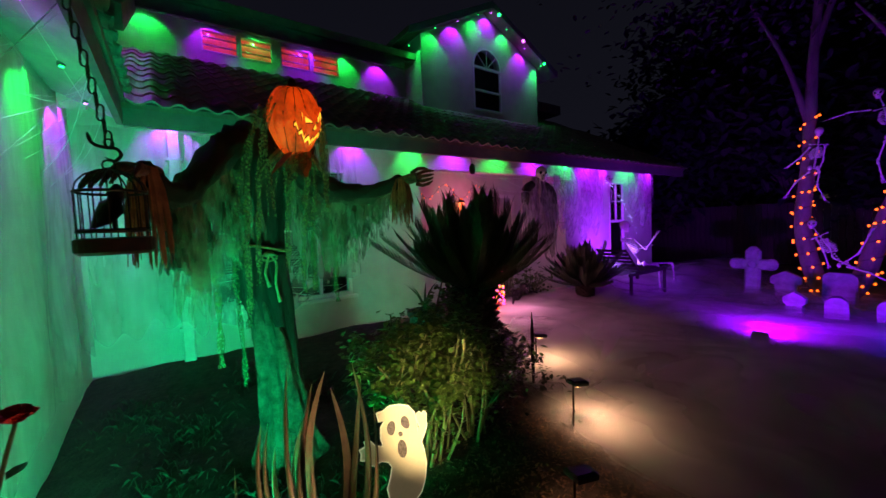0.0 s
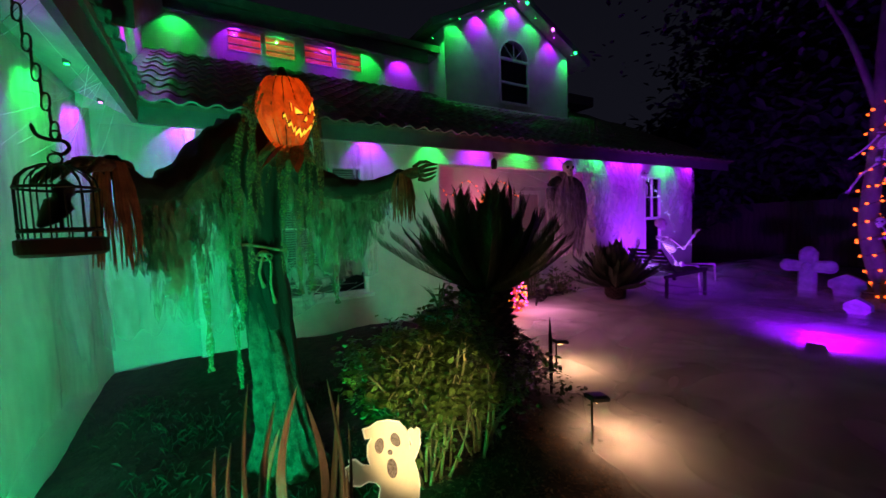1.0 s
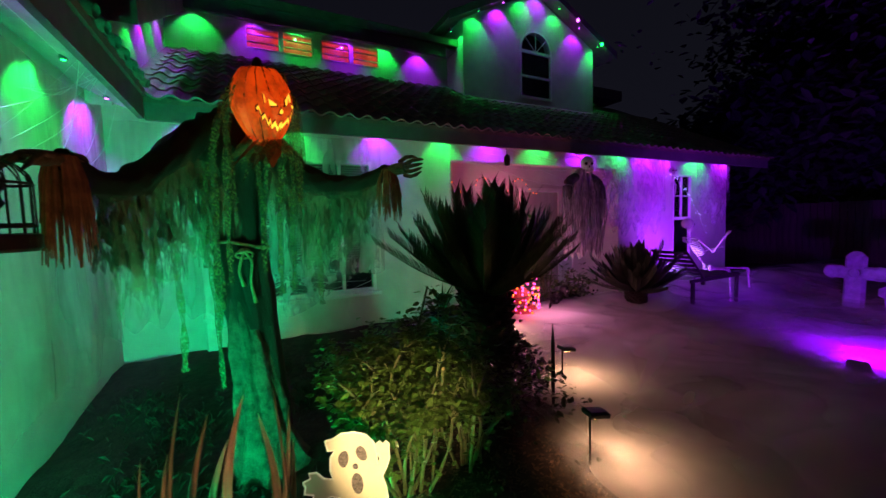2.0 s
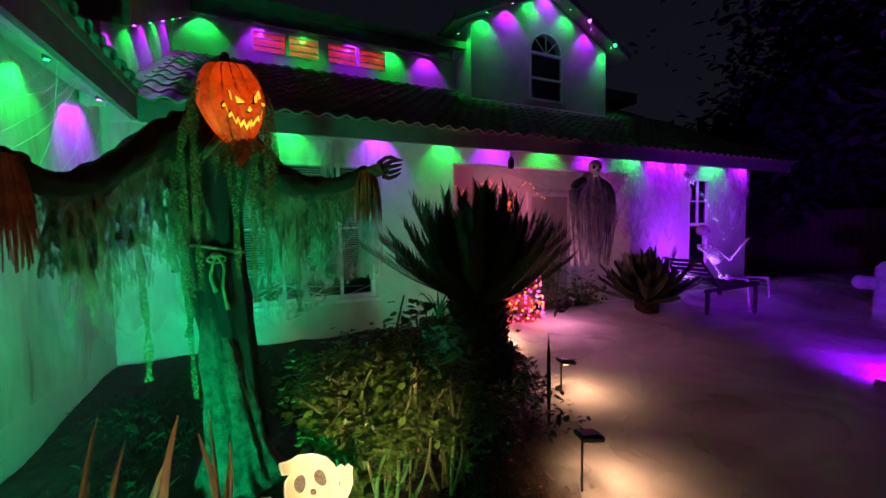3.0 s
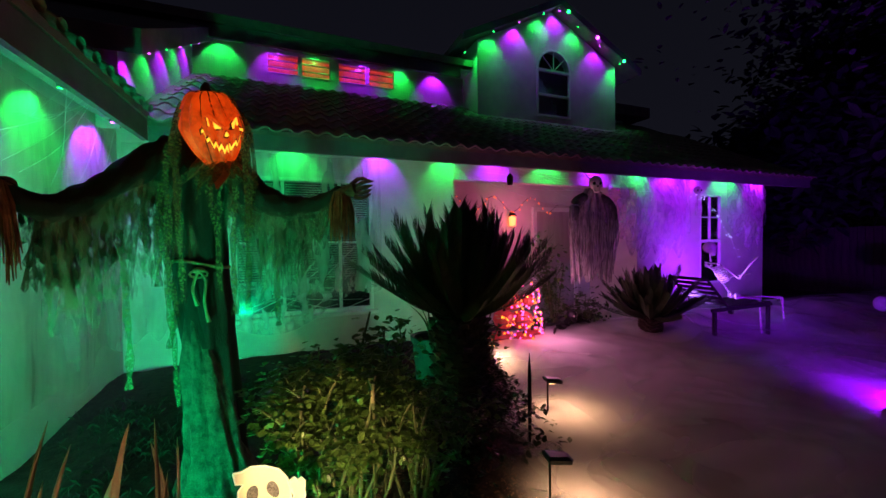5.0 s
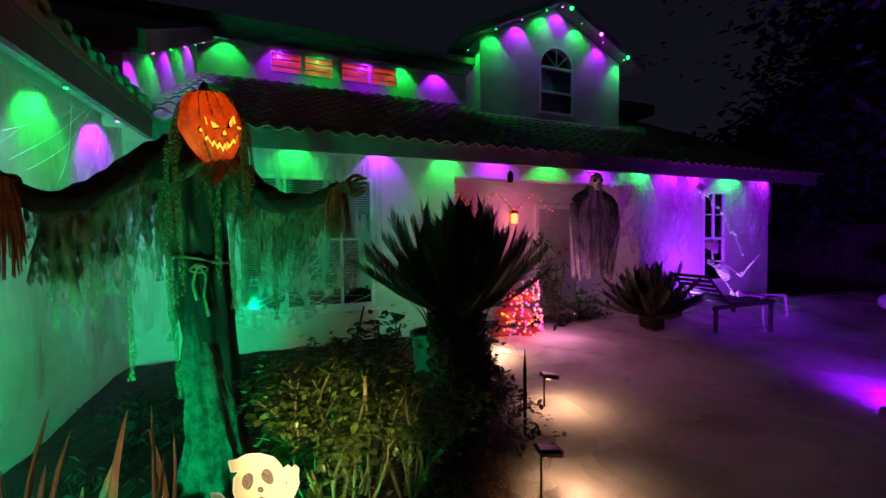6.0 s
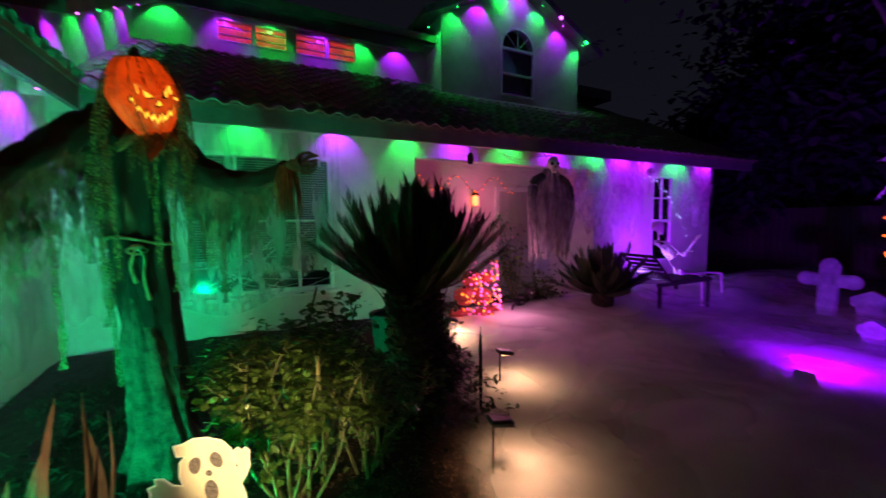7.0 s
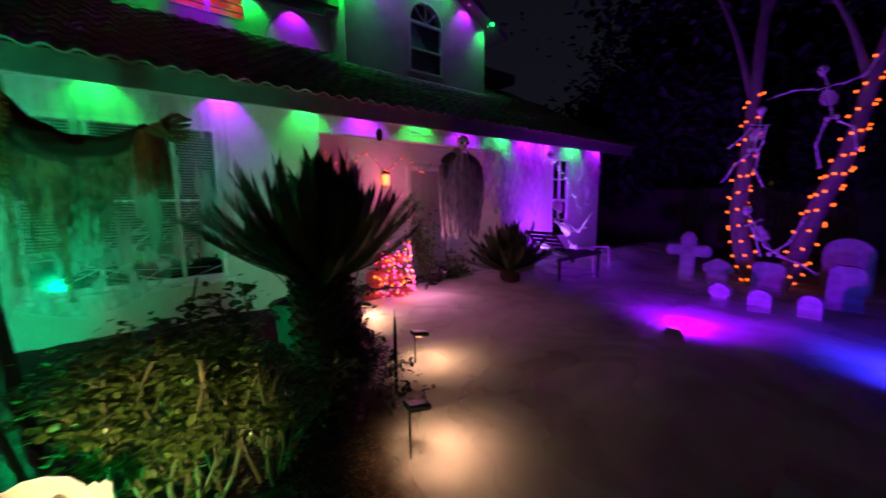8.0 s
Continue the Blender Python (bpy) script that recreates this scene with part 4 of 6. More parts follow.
part("eye_screw", M().tube([(-0.275, 1.64, 2.60), (-0.29, 1.64, 2.64)], 0.005, 6), black_iron, chain)

# ---------------------------------------------------------------- ghost stake
gr, gc = Vector((0.996, -0.087, 0)), Vector((0.87, 1.63, 0.55))


def gp(x, y, d=0.0):
    return gc + gr * ((x - 712) * 0.0030) + Vector((0, 0, -(y - 742 + 0.28 * (x - 712)) * 0.00273)) + Vector((-0.087, -0.996, 0)) * d


OUT = [(668, 729), (678, 726), (690, 717), (707, 714), (724, 718), (734, 730), (738, 748), (739, 766), (743, 757), (738, 742), (738, 733), (743, 729), (748, 733), (752, 728), (757, 733), (756, 747), (757, 756),
       (752, 772), (745, 787), (750, 805), (753, 830), (750, 858), (742, 884), (728, 902), (700, 905), (684, 894), (680, 870), (686, 850), (690, 830), (684, 820), (672, 817), (660, 824), (648, 822), (650, 814), (638, 812), (640, 801), (637, 794), (647, 788), (645, 780), (655, 779), (664, 789), (676, 790), (673, 775), (674, 755), (680, 744), (671, 745)]
gho = tagged(new("ghost_stake"), "cream-white lit acrylic ghost cut-out on a stake", "garden stake")


def plate(pts, d0, d1):
    b = M()
    n = len(pts)
    front, back = [gp(x, y, d1) for x, y in pts], [gp(x, y, d0) for x, y in pts]
    b.face(front)
    b.face(back[::-1])
    for k in range(n):
        b.face([front[k], back[k], back[(k + 1) % n], front[(k + 1) % n]])
    return b


part("body", plate(OUT, -0.006, 0.0), ghost_mat, gho)
cx_, cy_ = 712, 810
rim = M()
loop = [gp(x, y, -0.002) for x, y in OUT]
rim.tube(loop + [loop[0]], 0.0042, 5, cap=False)
part("rim", rim, ghost_rim, gho, "brighter lit edge")
for nm, ex, ey, rx, ry, tilt in (("eye", 691, 757, 7, 13, 0.15), ("eye", 716, 748, 7.5, 12, -0.25), ("nose", 707, 769, 4, 4.5, 0), ("mouth", 709, 797, 8, 17, -0.05)):
    pts = []
    for k in range(20):
        a = 2 * math.pi * k / 20
        u, v = rx * math.cos(a), ry * math.sin(a) * (1 + (0.15 * math.cos(a) if nm == "eye" else 0))
        pts.append((ex + u * math.cos(tilt) - v * math.sin(tilt), ey + u * math.sin(tilt) + v * math.cos(tilt)))
    part(nm, plate(pts[::-1], 0.001, 0.004), glitter, gho, "dark glitter inlay")
part("stake", M().tube([gp(712, 880, -0.012), gp(712, 960, -0.012)], 0.006, 6), black_iron, gho)

# ---------------------------------------------------------------- agave in front
ag = tagged(new("agave"), "agave with long upright reddish-brown pointed leaves", "plant")
ac_ = Vector((0.44, 1.42, 0.02))
TIPS = [(0.55, 1.43, 0.95, 0), (0.60, 1.47, 0.86, 0), (0.37, 1.36, 0.94, 0), (0.30, 1.41, 1.00, 0), (0.46, 1.50, 0.92, 0), (0.60, 1.36, 0.80, 0), (0.24, 1.50, 0.78, 0), (0.20, 1.38, 0.84, 0), (0.50, 1.56, 0.82, 0),
        (0.40, 1.58, 0.74, 0), (0.12, 1.46, 0.68, 0), (0.56, 1.26, 0.70, 0), (0.32, 1.24, 0.72, 0), (0.28, 1.62, 0.62, 0)]
for x, y, z, c in TIPS:
    tip = Vector((x, y, z))
    d = Vector((x - ac_.x, y - ac_.y, 0))
    side = Vector((-d.y, d.x, 0)).normalized() if d.length > 0.01 else Vector((1, 0, 0))
    out = d.normalized() if d.length > 0.01 else Vector((0, -1, 0))
    q = M()
    rows = []
    for k in range(15):
        t = k / 14
        p = ac_ + d * (0.25 + 0.75 * t ** 1.15) + Vector((0, 0, z * (t ** 0.85))) + (side * 0.075 * math.sin(37 * x + 11 * y) + out * 0.07) * math.sin(math.pi * t) + Vector((0.07 * (t * t - t), 0, 0))
        w = 0.020 * (1 - t) ** 0.55 * (0.75 + 0.5 * min(1, 3 * t)) + 0.0012
        rows.append([p - side * w + out * -0.30 * w, p - side * 0.5 * w + out * 0.05 * w, p + out * 0.14 * w, p + side * 0.5 * w + out * 0.05 * w, p + side * w - out * 0.30 * w, p + side * 0.45 * w + out * 0.50 * w, p - side * 0.45 * w + out * 0.50 * w])
    q.grid(rows, 0, True)
    part("leaf", q, aloe_mat, ag, smooth=True)


# ---------------------------------------------------------------- rose bushes
def leaflet(m, p, d, up, l, w, i=0):
    d = d.normalized()
    s = d.cross(up).normalized() * w
    n = s.cross(d).normalized() * (0.18 * w)
    m.face([p, p + d * l * 0.35 - s * 0.9 + n, p + d * l * 0.7 - s * 0.7 + n, p + d * l], i)
    m.face([p, p + d * l, p + d * l * 0.7 + s * 0.7 + n, p + d * l * 0.35 + s * 0.9 + n], i)


def rose_bush(base, canes, label, leaves_n, seed, lsize=0.04, prune=()):
    rb = random.Random(seed)
    ob = tagged(new("rose_bush"), label, "rose bush")
    lm = M()
    for k, (dx, dy, h) in enumerate(canes):
        b = Vector(base) + Vector((dx * 0.18 + rb.uniform(-.05, .05), dy * 0.18 + rb.uniform(-.05, .05), -0.02))
        top = Vector(base) + Vector((dx, dy, h))
        m1 = lerp(b, top, 0.35) + Vector((rb.uniform(-.07, .07), rb.uniform(-.05, .05), 0.02))
        m2 = lerp(b, top, 0.7) + Vector((rb.uniform(-.08, .08), rb.uniform(-.06, .06), 0.03))
        pts = path_pts([b, m1, m2, top], 12)
        q = M()
        q.tube(pts, [0.0115 - 0.0065 * j / 12 for j in range(13)], 7)
        for j in range(2, 12):
            a = rb.uniform(0, 6.28)
            o = Vector((math.cos(a), math.sin(a), 0.2))
            q.tube([pts[j], pts[j] + o * 0.018], [0.004, 0.0006], 4)
        twigs = []
        for j in range(3):
            s = pts[rb.randint(6, 11)]
            e = s + Vector((rb.uniform(-.13, .13), rb.uniform(-.13, .13), rb.uniform(.05, .16)))
            tw = path_pts([s, lerp(s, e, .5) + Vector((0, 0, .02)), e], 5)
            q.tube(tw, [0.005, 0.0045, 0.004, 0.0035, 0.003, 0.0015], 5)
            twigs += tw[1:]
        part("cane", q, cane_mat, ob, smooth=True)
        spots = pts[3:] + twigs * 2
        for j in range(leaves_n // len(canes)):
            s = rb.choice(spots) + Vector((rb.gauss(0, .045), rb.gauss(0, .045), rb.gauss(0, .04)))
            d = Vector((rb.uniform(-1, 1), rb.uniform(-1, 1), rb.uniform(-.5, .5)))
            up = Vector((rb.uniform(-.5, .5), rb.uniform(-.5, .5), 1)).normalized()
            sz = lsize * rb.uniform(.6, 1.25)
            if rb.random() < 0.45:
                for e in (-0.8, 0, 0.8):
                    leaflet(lm, s + 0.012 * d, Matrix.Rotation(e, 3, "Z") @ d, up, sz * (1 if e == 0 else .8), sz * .34)
            else:
                leaflet(lm, s, d, up, sz, sz * .36)
    part("leaves", lm, leaf_mat, ob, "many small glossy toothed leaves", kind="stuff")
    return ob


rr = random.Random(3)
cn = []
for k in range(15):
    a_, q_ = k * 2.4, (k + .5) / 15
    rad_ = .44 * q_ ** .5
    cn.append((rad_ * math.cos(a_) * 1.0 - .04, rad_ * math.sin(a_) * .62 + .02, 0.98 - 1.55 * rad_ ** 2 + rr.uniform(-.13, .08)))
rose_bush((1.20, 1.91, 0.03), cn, "dense leafy rose bush with pale thorny canes", 2900, 5, 0.044)
rose_bush((1.62, 2.0, 0.03), [(-.22 + .042 * k, rr.uniform(-.26, .22), .80 - .028 * k + rr.uniform(-.07, .06)) for k in range(14)], "rose bush with bare thick canes at its foot", 800, 6, 0.042)
rose_bush((1.40, 2.15, 0.05), [(-.06, -.25, 1.12), (.02, -.2, 1.0), (.2, 0, .95), (-.3, 0, .9), (.1, .1, .85)], "taller sparse rose shoots behind the bush", 420, 8, 0.05)
rose_bush((2.62, 2.98, 0.03), [(0.05, -.05, .98), (-.05, .05, .8), (.14, .06, .72), (0.0, -.12, .6)], "slim dark rose shoot beside the walk", 170, 9, 0.055)
cut_cane = mat("pale_cut_cane", (0.52, 0.40, 0.20), (0.36, 0.26, 0.12), 0.7, scale=30)
for p in ((1.30, 1.66, 0.86),):
    o = tagged(new("pruned_cane"), "pale cut forked cane end in the rose bush", "cane")
    o.location = p
    part("cane", M().tube([(0.06, 0.30, -p[2]), (0.04, 0.20, -0.42), (0.01, 0.03, -0.12), (0, 0, -0.06)], [0.008, 0.007, 0.007, 0.008], 8), cane_mat, o, smooth=True)
    q = M().tube([(0, 0, -0.06), (0, 0, 0.0), (0.006, 0, 0.035)], [0.0085, 0.009, 0.007], 8)
    q.tube([(0, 0, 0.0), (-0.012, 0, 0.035), (-0.015, 0, 0.062)], [0.007, 0.006, 0.005], 7)
    q.tube([(0.004, 0, 0.028), (0.016, 0, 0.06)], [0.006, 0.004], 7)
    part("stub", q, cut_cane, o, "pale cut end", smooth=True)

# the single red rose near the garage wall
ro = tagged(new("red_rose"), "single red rose on a dark leafy stem", "flower")
rx = Vector((-0.335, 1.33, 1.08))
part("stem", M().tube(path_pts([(-0.37, 1.22, 0.0), (-0.35, 1.26, 0.5), (-0.375, 1.28, 0.85), rx], 14), 0.005, 6), cane_mat, ro, smooth=True)
for ring, (n_, r_, h_) in enumerate(((3, 0.010, 0.030), (5, 0.019, 0.027), (6, 0.028, 0.018))):
    for k in range(n_):
        a = 2 * math.pi * k / n_ + ring
        d = Vector((math.cos(a), math.sin(a), 0))
        s = Vector((-d.y, d.x, 0))
        w = r_ * 0.8 + 0.004
        q = M()
        q.grid([[rx + d * r_ * t + s * (w * u * (0.4 + 0.6 * t)) + Vector((0, 0, h_ * t - 0.004 * u * u * ring)) for u in (-1, -.5, 0, .5, 1)] for t in (0, .5, .85, 1.1)])
        part("petal", q, petal, ro, smooth=True)
q = M()
for k in range(16):
    leaflet(q, Vector((-0.365 + U(-.05, .05), 1.26 + U(-.04, .06), U(0.65, 1.02))), Vector((U(-1, 1), U(-1, 1), U(-.4, .3))), Vector((0, 0, 1)), U(.04, .06), .018)
part("leaves", q, ivy_mat, ro, kind="stuff")


# ---------------------------------------------------------------- sago palms
def frond_mesh(length, arch, seed):
    rf = random.Random(seed)
    q = M()
    n = 44
    pts = []
    for k in range(n + 1):
        t = k / n
        pts.append(Vector((length * t, 0, length * (0.10 * math.sin(math.pi * t) * -1 + (0.16 - arch) * t * t * 0.5))))
    q.tube(pts, [0.008 * (1 - 0.8 * k / n) for k in range(n + 1)], 5)
    for k in range(4, n + 1):
        t = k / n
        ll = 0.185 * (0.35 + 0.65 * min(1, 4 * (t - 0.08))) * (1 - 0.30 * t ** 3)
        for s in (-1, 1):
            b = pts[k]
            d = Vector((0.80 + 0.30 * t, s * 0.55, 0.34 - rf.uniform(0, .12))).normalized()
            e = b + d * ll * rf.uniform(.92, 1.06)
            mid = b + d * ll * 0.5 + Vector((0, 0, 0.008))
            w = Vector((1, -s * .4, 0)).normalized() * 0.0065
            q.face([b - w, mid - w, e, mid + w, b + w])
    return q


def sago(at, trunk_h, trunk_r, length, n, label, seed, low, variants=3):
    rs = random.Random(seed)
    ob = tagged(new("sago_palm"), label, "palm")
    ob.location = at
    tr = M()
    tr.lathe([(trunk_r * 1.02, 0), (trunk_r * 1.08, trunk_h * .3), (trunk_r * 1.0, trunk_h * .7), (trunk_r * .9, trunk_h), (0.01, trunk_h + .06)], sides=26)
    for k in range(170):
        z = trunk_h * (k / 170) ** 0.95
        a = k * 2.399
        o = Vector((math.cos(a), math.sin(a), 0))
        s = Vector((-o.y, o.x, 0))
        r0 = trunk_r * 1.0
        p = o * r0 + Vector((0, 0, z))
        w, h, out = 0.035, 0.05, 0.045
        tr.face([p - s * w, p + s * w, p + s * w * .5 + o * out + Vector((0, 0, h)), p - s * w * .5 + o * out + Vector((0, 0, h))])
        tr.face([p - s * w + Vector((0, 0, h)), p - s * w, p - s * w * .5 + o * out + Vector((0, 0, h))])
        tr.face([p + s * w, p + s * w + Vector((0, 0, h)), p + s * w * .5 + o * out + Vector((0, 0, h))])
        tr.face([p - s * w * .5 + o * out + Vector((0, 0, h)), p + s * w * .5 + o * out + Vector((0, 0, h)), p + s * w + Vector((0, 0, h)), p - s * w + Vector((0, 0, h))])
    part("trunk", tr, frond_dry, ob)
    part("cone", M().lathe([(0.03, trunk_h), (0.055, trunk_h + .08), (0.05, trunk_h + .3), (0.02, trunk_h + .38), (0.002, trunk_h + .39)], sides=12, wob=lambda a, z: 1 + .15 * math.sin(6 * a + 60 * z)), frond_dry, ob)
    ms = [frond_mesh(length * (0.9 + 0.08 * k), 0.15 + 0.22 * k, seed + k).data("frond", frond_mat) for k in range(variants)]
    for k in range(n):
        t = k / n
        el = radians(86 - (86 - low) * t ** 0.85 + rs.uniform(-5, 5))
        az = k * 2.39996 + rs.uniform(-.15, .15)
        o = part("frond", ms[k % variants], None, ob)
        o.rotation_euler = Euler((rs.uniform(-.25, .25), -el, az))
        o.location = (0.045 * math.cos(az), 0.045 * math.sin(az), trunk_h - 0.02 * t)
        sc = rs.uniform(.86, 1.08)
        o.scale = (sc, sc, sc)
    return ob


sago((2.17, 2.62, 0.04), 0.90, 0.20, 0.80, 84, "large sago palm with a stiff dark crown of fronds", 21, 33)
sago((5.65, 3.81, 0.0), 0.40, 0.12, 0.66, 64, "smaller dark sago palm standing in the mist", 31, 24)
iv = M()
ri = random.Random(12)
for k in range(1700):
    a, r_ = ri.uniform(0, 6.28), abs(ri.gauss(0, .21))
    p = Vector((2.33 + 1.15 * r_ * math.cos(a), 2.50 + r_ * math.sin(a) * 1.3, 0.04 + max(0, 0.62 - 1.15 * r_) * ri.random() ** .6))
    leaflet(iv, p, Vector((ri.uniform(-1, 1), ri.uniform(-1, 1), ri.uniform(-.3, .6))), Vector((0, 0, 1)), ri.uniform(.04, .07), .02)
thing("ivy", iv, ivy_mat, "dark leafy ground ivy round the palm trunk", "ivy", kind="stuff")

# ---------------------------------------------------------------- potted plant behind the palm
po = tagged(new("flower_pot"), "dark green round plastic plant pot", "pot")
po.location = (2.27, 3.58, 0.07)
part("body", M().lathe([(0.001, 0.0), (0.15, 0.0), (0.185, 0.48), (0.172, 0.48), (0.165, 0.43), (0.001, 0.42)], sides=26), pot_mat, po, smooth=False)
part("rim", M().lathe([(0.186, 0.44), (0.202, 0.445), (0.205, 0.49), (0.188, 0.497), (0.172, 0.485)], sides=26), pot_mat, po)
part("soil", M().lathe([(0.001, 0.445), (0.168, 0.44)], sides=20), soil, po)
pl = tagged(new("potted_aloe"), "spiky green aloe growing in the pot", "plant")
pl.location = (2.27, 3.58, 0.51)
for k in range(11):
    a = k * 2.4
    l_ = 0.24 + 0.2 * ((k * 7) % 5) / 5
    d = Vector((math.cos(a) * .6, math.sin(a) * .6, 0))
    q = M()
    q.tube([d * (l_ * t * (0.25 + .75 * t)) + Vector((0, 0, l_ * 1.35 * (t - 0.25 * t * t))) for t in [j / 8 for j in range(9)]], [0.017 * (1 - (j / 8) ** 1.6) + .001 for j in range(9)], 6, flat=.45)
    part("leaf", q, frond_mat, pl, smooth=True)


# ---------------------------------------------------------------- path lamps and floods
def path_lamp(at, turn, label):
    ob = tagged(new("path_lamp"), label, "garden lamp", "path lamps along the walk")
    ob.location = (at[0], at[1], 0)
    ob.rotation_euler = (0, 0, radians(turn))
    z = at[2]
    part("stake", M().tube([(0, 0, -0.05), (0, 0, z)], 0.0075, 8), black_iron, ob, smooth=True)
    hd = M()
    hd.grid([[(-.02, -.048, z - .012), (.105, -.045, z - .030), (.118, -.030, z - .034), (.118, .030, z - .034), (.105, .045, z - .030), (-.02, .048, z - .012)], [(-.025, -.05, z + .012), (.105, -.048, z - .004), (.122, -.032, z - .010), (.122, .032, z - .010), (.105, .048, z - .004), (-.025, .05, z + .012)], [(-.015, -.035, z + .022), (.085, -.032, z + .010), (.10, -.02, z + .006), (.10, .02, z + .006), (.085, .032, z + .010), (-.015, .035, z + .022)]], 0, True)
    hd.face([(-.015, -.035, z + .022), (.085, -.032, z + .010), (.10, -.02, z + .006), (.10, .02, z + .006), (.085, .032, z + .010), (-.015, .035, z + .022)])
    hd.face([(-.02, -.048, z - .012), (.105, -.045, z - .030), (.118, -.030, z - .034), (.118, .030, z - .034), (.105, .045, z - .030), (-.02, .048, z - .012)])
    h = part("hood", hd, black_plastic, ob, "black angled hood")
    part("lens", M().box(.015, .085, -.022, .022, z - .0325, z - .0285), warm_lens, h)
    return ob


for at, tn in zip(PATH, (-12, -14, -10)):
    path_lamp(at, tn, "black hooded path lamp on a thin stake")
path_lamp((1.43, 1.04, 0.33), -12, "black hooded path lamp on a thin stake")
# two fixtures added below the view to carry the warm spots
path_lamp((0.72, 0.44, 0.78), 70, "black hooded spot added out of view, warm fill for the roses")
path_lamp((0.37, 0.72, 0.27), 105, "black hooded spot added out of view as warm light on the agave")


def flood(at, to, label, lens):
    ob = tagged(new("flood_lamp"), label, "flood lamp", "flood lamps on the ground")
    ob.location = (at[0], at[1], 0)
    ob.rotation_euler = (0, 0, math.atan2(to[1] - at[1], to[0] - at[0]))
    z = at[2] - 0.03
    m_ = pose(-0.045, 0, z, 0, -22, 0)
    b = part("body", M().box(-.03, .022, -.075, .075, -.05, .05, m=m_, bevel=.008), black_plastic, ob)
    part("lens", M().box(.022, .026, -.065, .065, -.042, .042, m=m_), lens, b)
    part("yoke", M().tube([(-.045, -.085, z), (-.045, -.085, .02), (-.045, .085, .02), (-.045, .085, z)], .006, 5), black_iron, ob)
    part("spike", M().tube([(-.045, 0, .02), (-.045, 0, -.05)], .01, 6), black_iron, ob)
    return ob


flood((-0.42, 1.25, 0.20), (-0.62, 3.9, 1), "black ground flood lamp shining green", green_lens)
flood((0.09, 1.40, 0.16), (1.15, 4.3, 1), "black ground flood lamp shining green", green_lens)
flood((0.69, 1.74, 0.13), (1.22, 2.05, 1), "black ground flood lamp shining green", green_lens)
flood((5.40, 1.37, 0.13), (9.0, 1.5, 1), "black ground flood lamp shining purple in the mist", magenta_lens)
# bodies added for the two unseen violet lights
flood((6.25, 3.88, 0.54), (7.1, 3.5, 1), "black flood lamp added out of sight, shining violet", purple_lens)
flood((7.51, 3.95, 0.50), (8.3, 4.95, 1), "black flood lamp added out of sight, shining violet", purple_lens)
flood((5.38, -0.20, 0.27), (9.2, 0.0, 1), "black ground flood lamp shining blue", mat("blue_lens", (0.1, 0.1, 0.9), None, 0.4, emit=(0.03, 0.02, 1.0, 8.0)))

# spear-shaped fence stake and small hanger beside the walk
q = M().tube([(2.57, 2.28, -0.02), (2.57, 2.28, 0.30), (2.57, 2.28, 0.55), (2.57, 2.28, 0.70)], [0.010, 0.016, 0.015, 0.002], 6, flat=.35)
thing("garden_spear", q, black_plastic, "thin dark pointed garden stake beside the walk", "garden stake")
sg = tagged(new("garden_hanger"), "thin iron hanger with a small sign by the walk", "garden stake")
part("rod", M().tube([(2.68, 3.10, 0), (2.72, 3.16, 0.45), (2.74, 3.20, 0.62), (2.66, 3.18, 0.62)], .005, 5), black_iron, sg)
part("sign", M().box(2.60, 2.70, 3.165, 3.185, 0.42, 0.60, bevel=.004), black_plastic, sg)

# ---------------------------------------------------------------- bark chips and low plants on the bed
cm = M()
rc = random.Random(4)
for k in range(3200):
    x, y = rc.uniform(0.9, 2.42), rc.uniform(0.9, 2.7)
    if x > 2.16 + 0.27 * max(0, y - 1.4):
        continue
    z = bed_height(x, y)
    mm = pose(x, y, z + .004, rc.uniform(-25, 25), rc.uniform(-25, 25), rc.uniform(0, 360))
    l_, w = rc.uniform(.006, .019), rc.uniform(.003, .008)
    cm.face([mm @ Vector(p) for p in ((-l_, -w, 0), (l_, -w * .7, .002), (l_ * .9, w, 0), (-l_ * .8, w * .8, .003))])
thing("bark_chips", cm, chips, "scattered brown bark chips on the bed", "mulch", kind="stuff")
gm_ = M()
for k in range(1500):
    cxx, cyy = rc.choice([(0.15, 2.2), (0.35, 2.05), (-0.2, 2.6), (0.0, 3.2), (0.75, 2.0), (0.9, 3.3), (-0.3, 3.7), (0.6, 3.9)])
    x, y = cxx + rc.gauss(0, .16), cyy + rc.gauss(0, .16)
    if x < -0.68:
        continue
    z = bed_height(x, y)
    a, h = rc.uniform(0, 6.28), rc.uniform(.015, .055)
    o = Vector((math.cos(a), math.sin(a), 0))
    s = Vector((-o.y, o.x, 0)) * .003
    p = Vector((x, y, z - .01))
    gm_.face([p - s, p + s, p + o * h * .5 + Vector((0, 0, h * .8)) + s * .7, p + o * h * 1.2 + Vector((0, 0, h)), p + o * h * .5 + Vector((0, 0, h * .8)) - s * .7])
thing("low_grass", gm_, grass_mat, "thin tufts of low dark grass on the bed", "grass", kind="stuff")


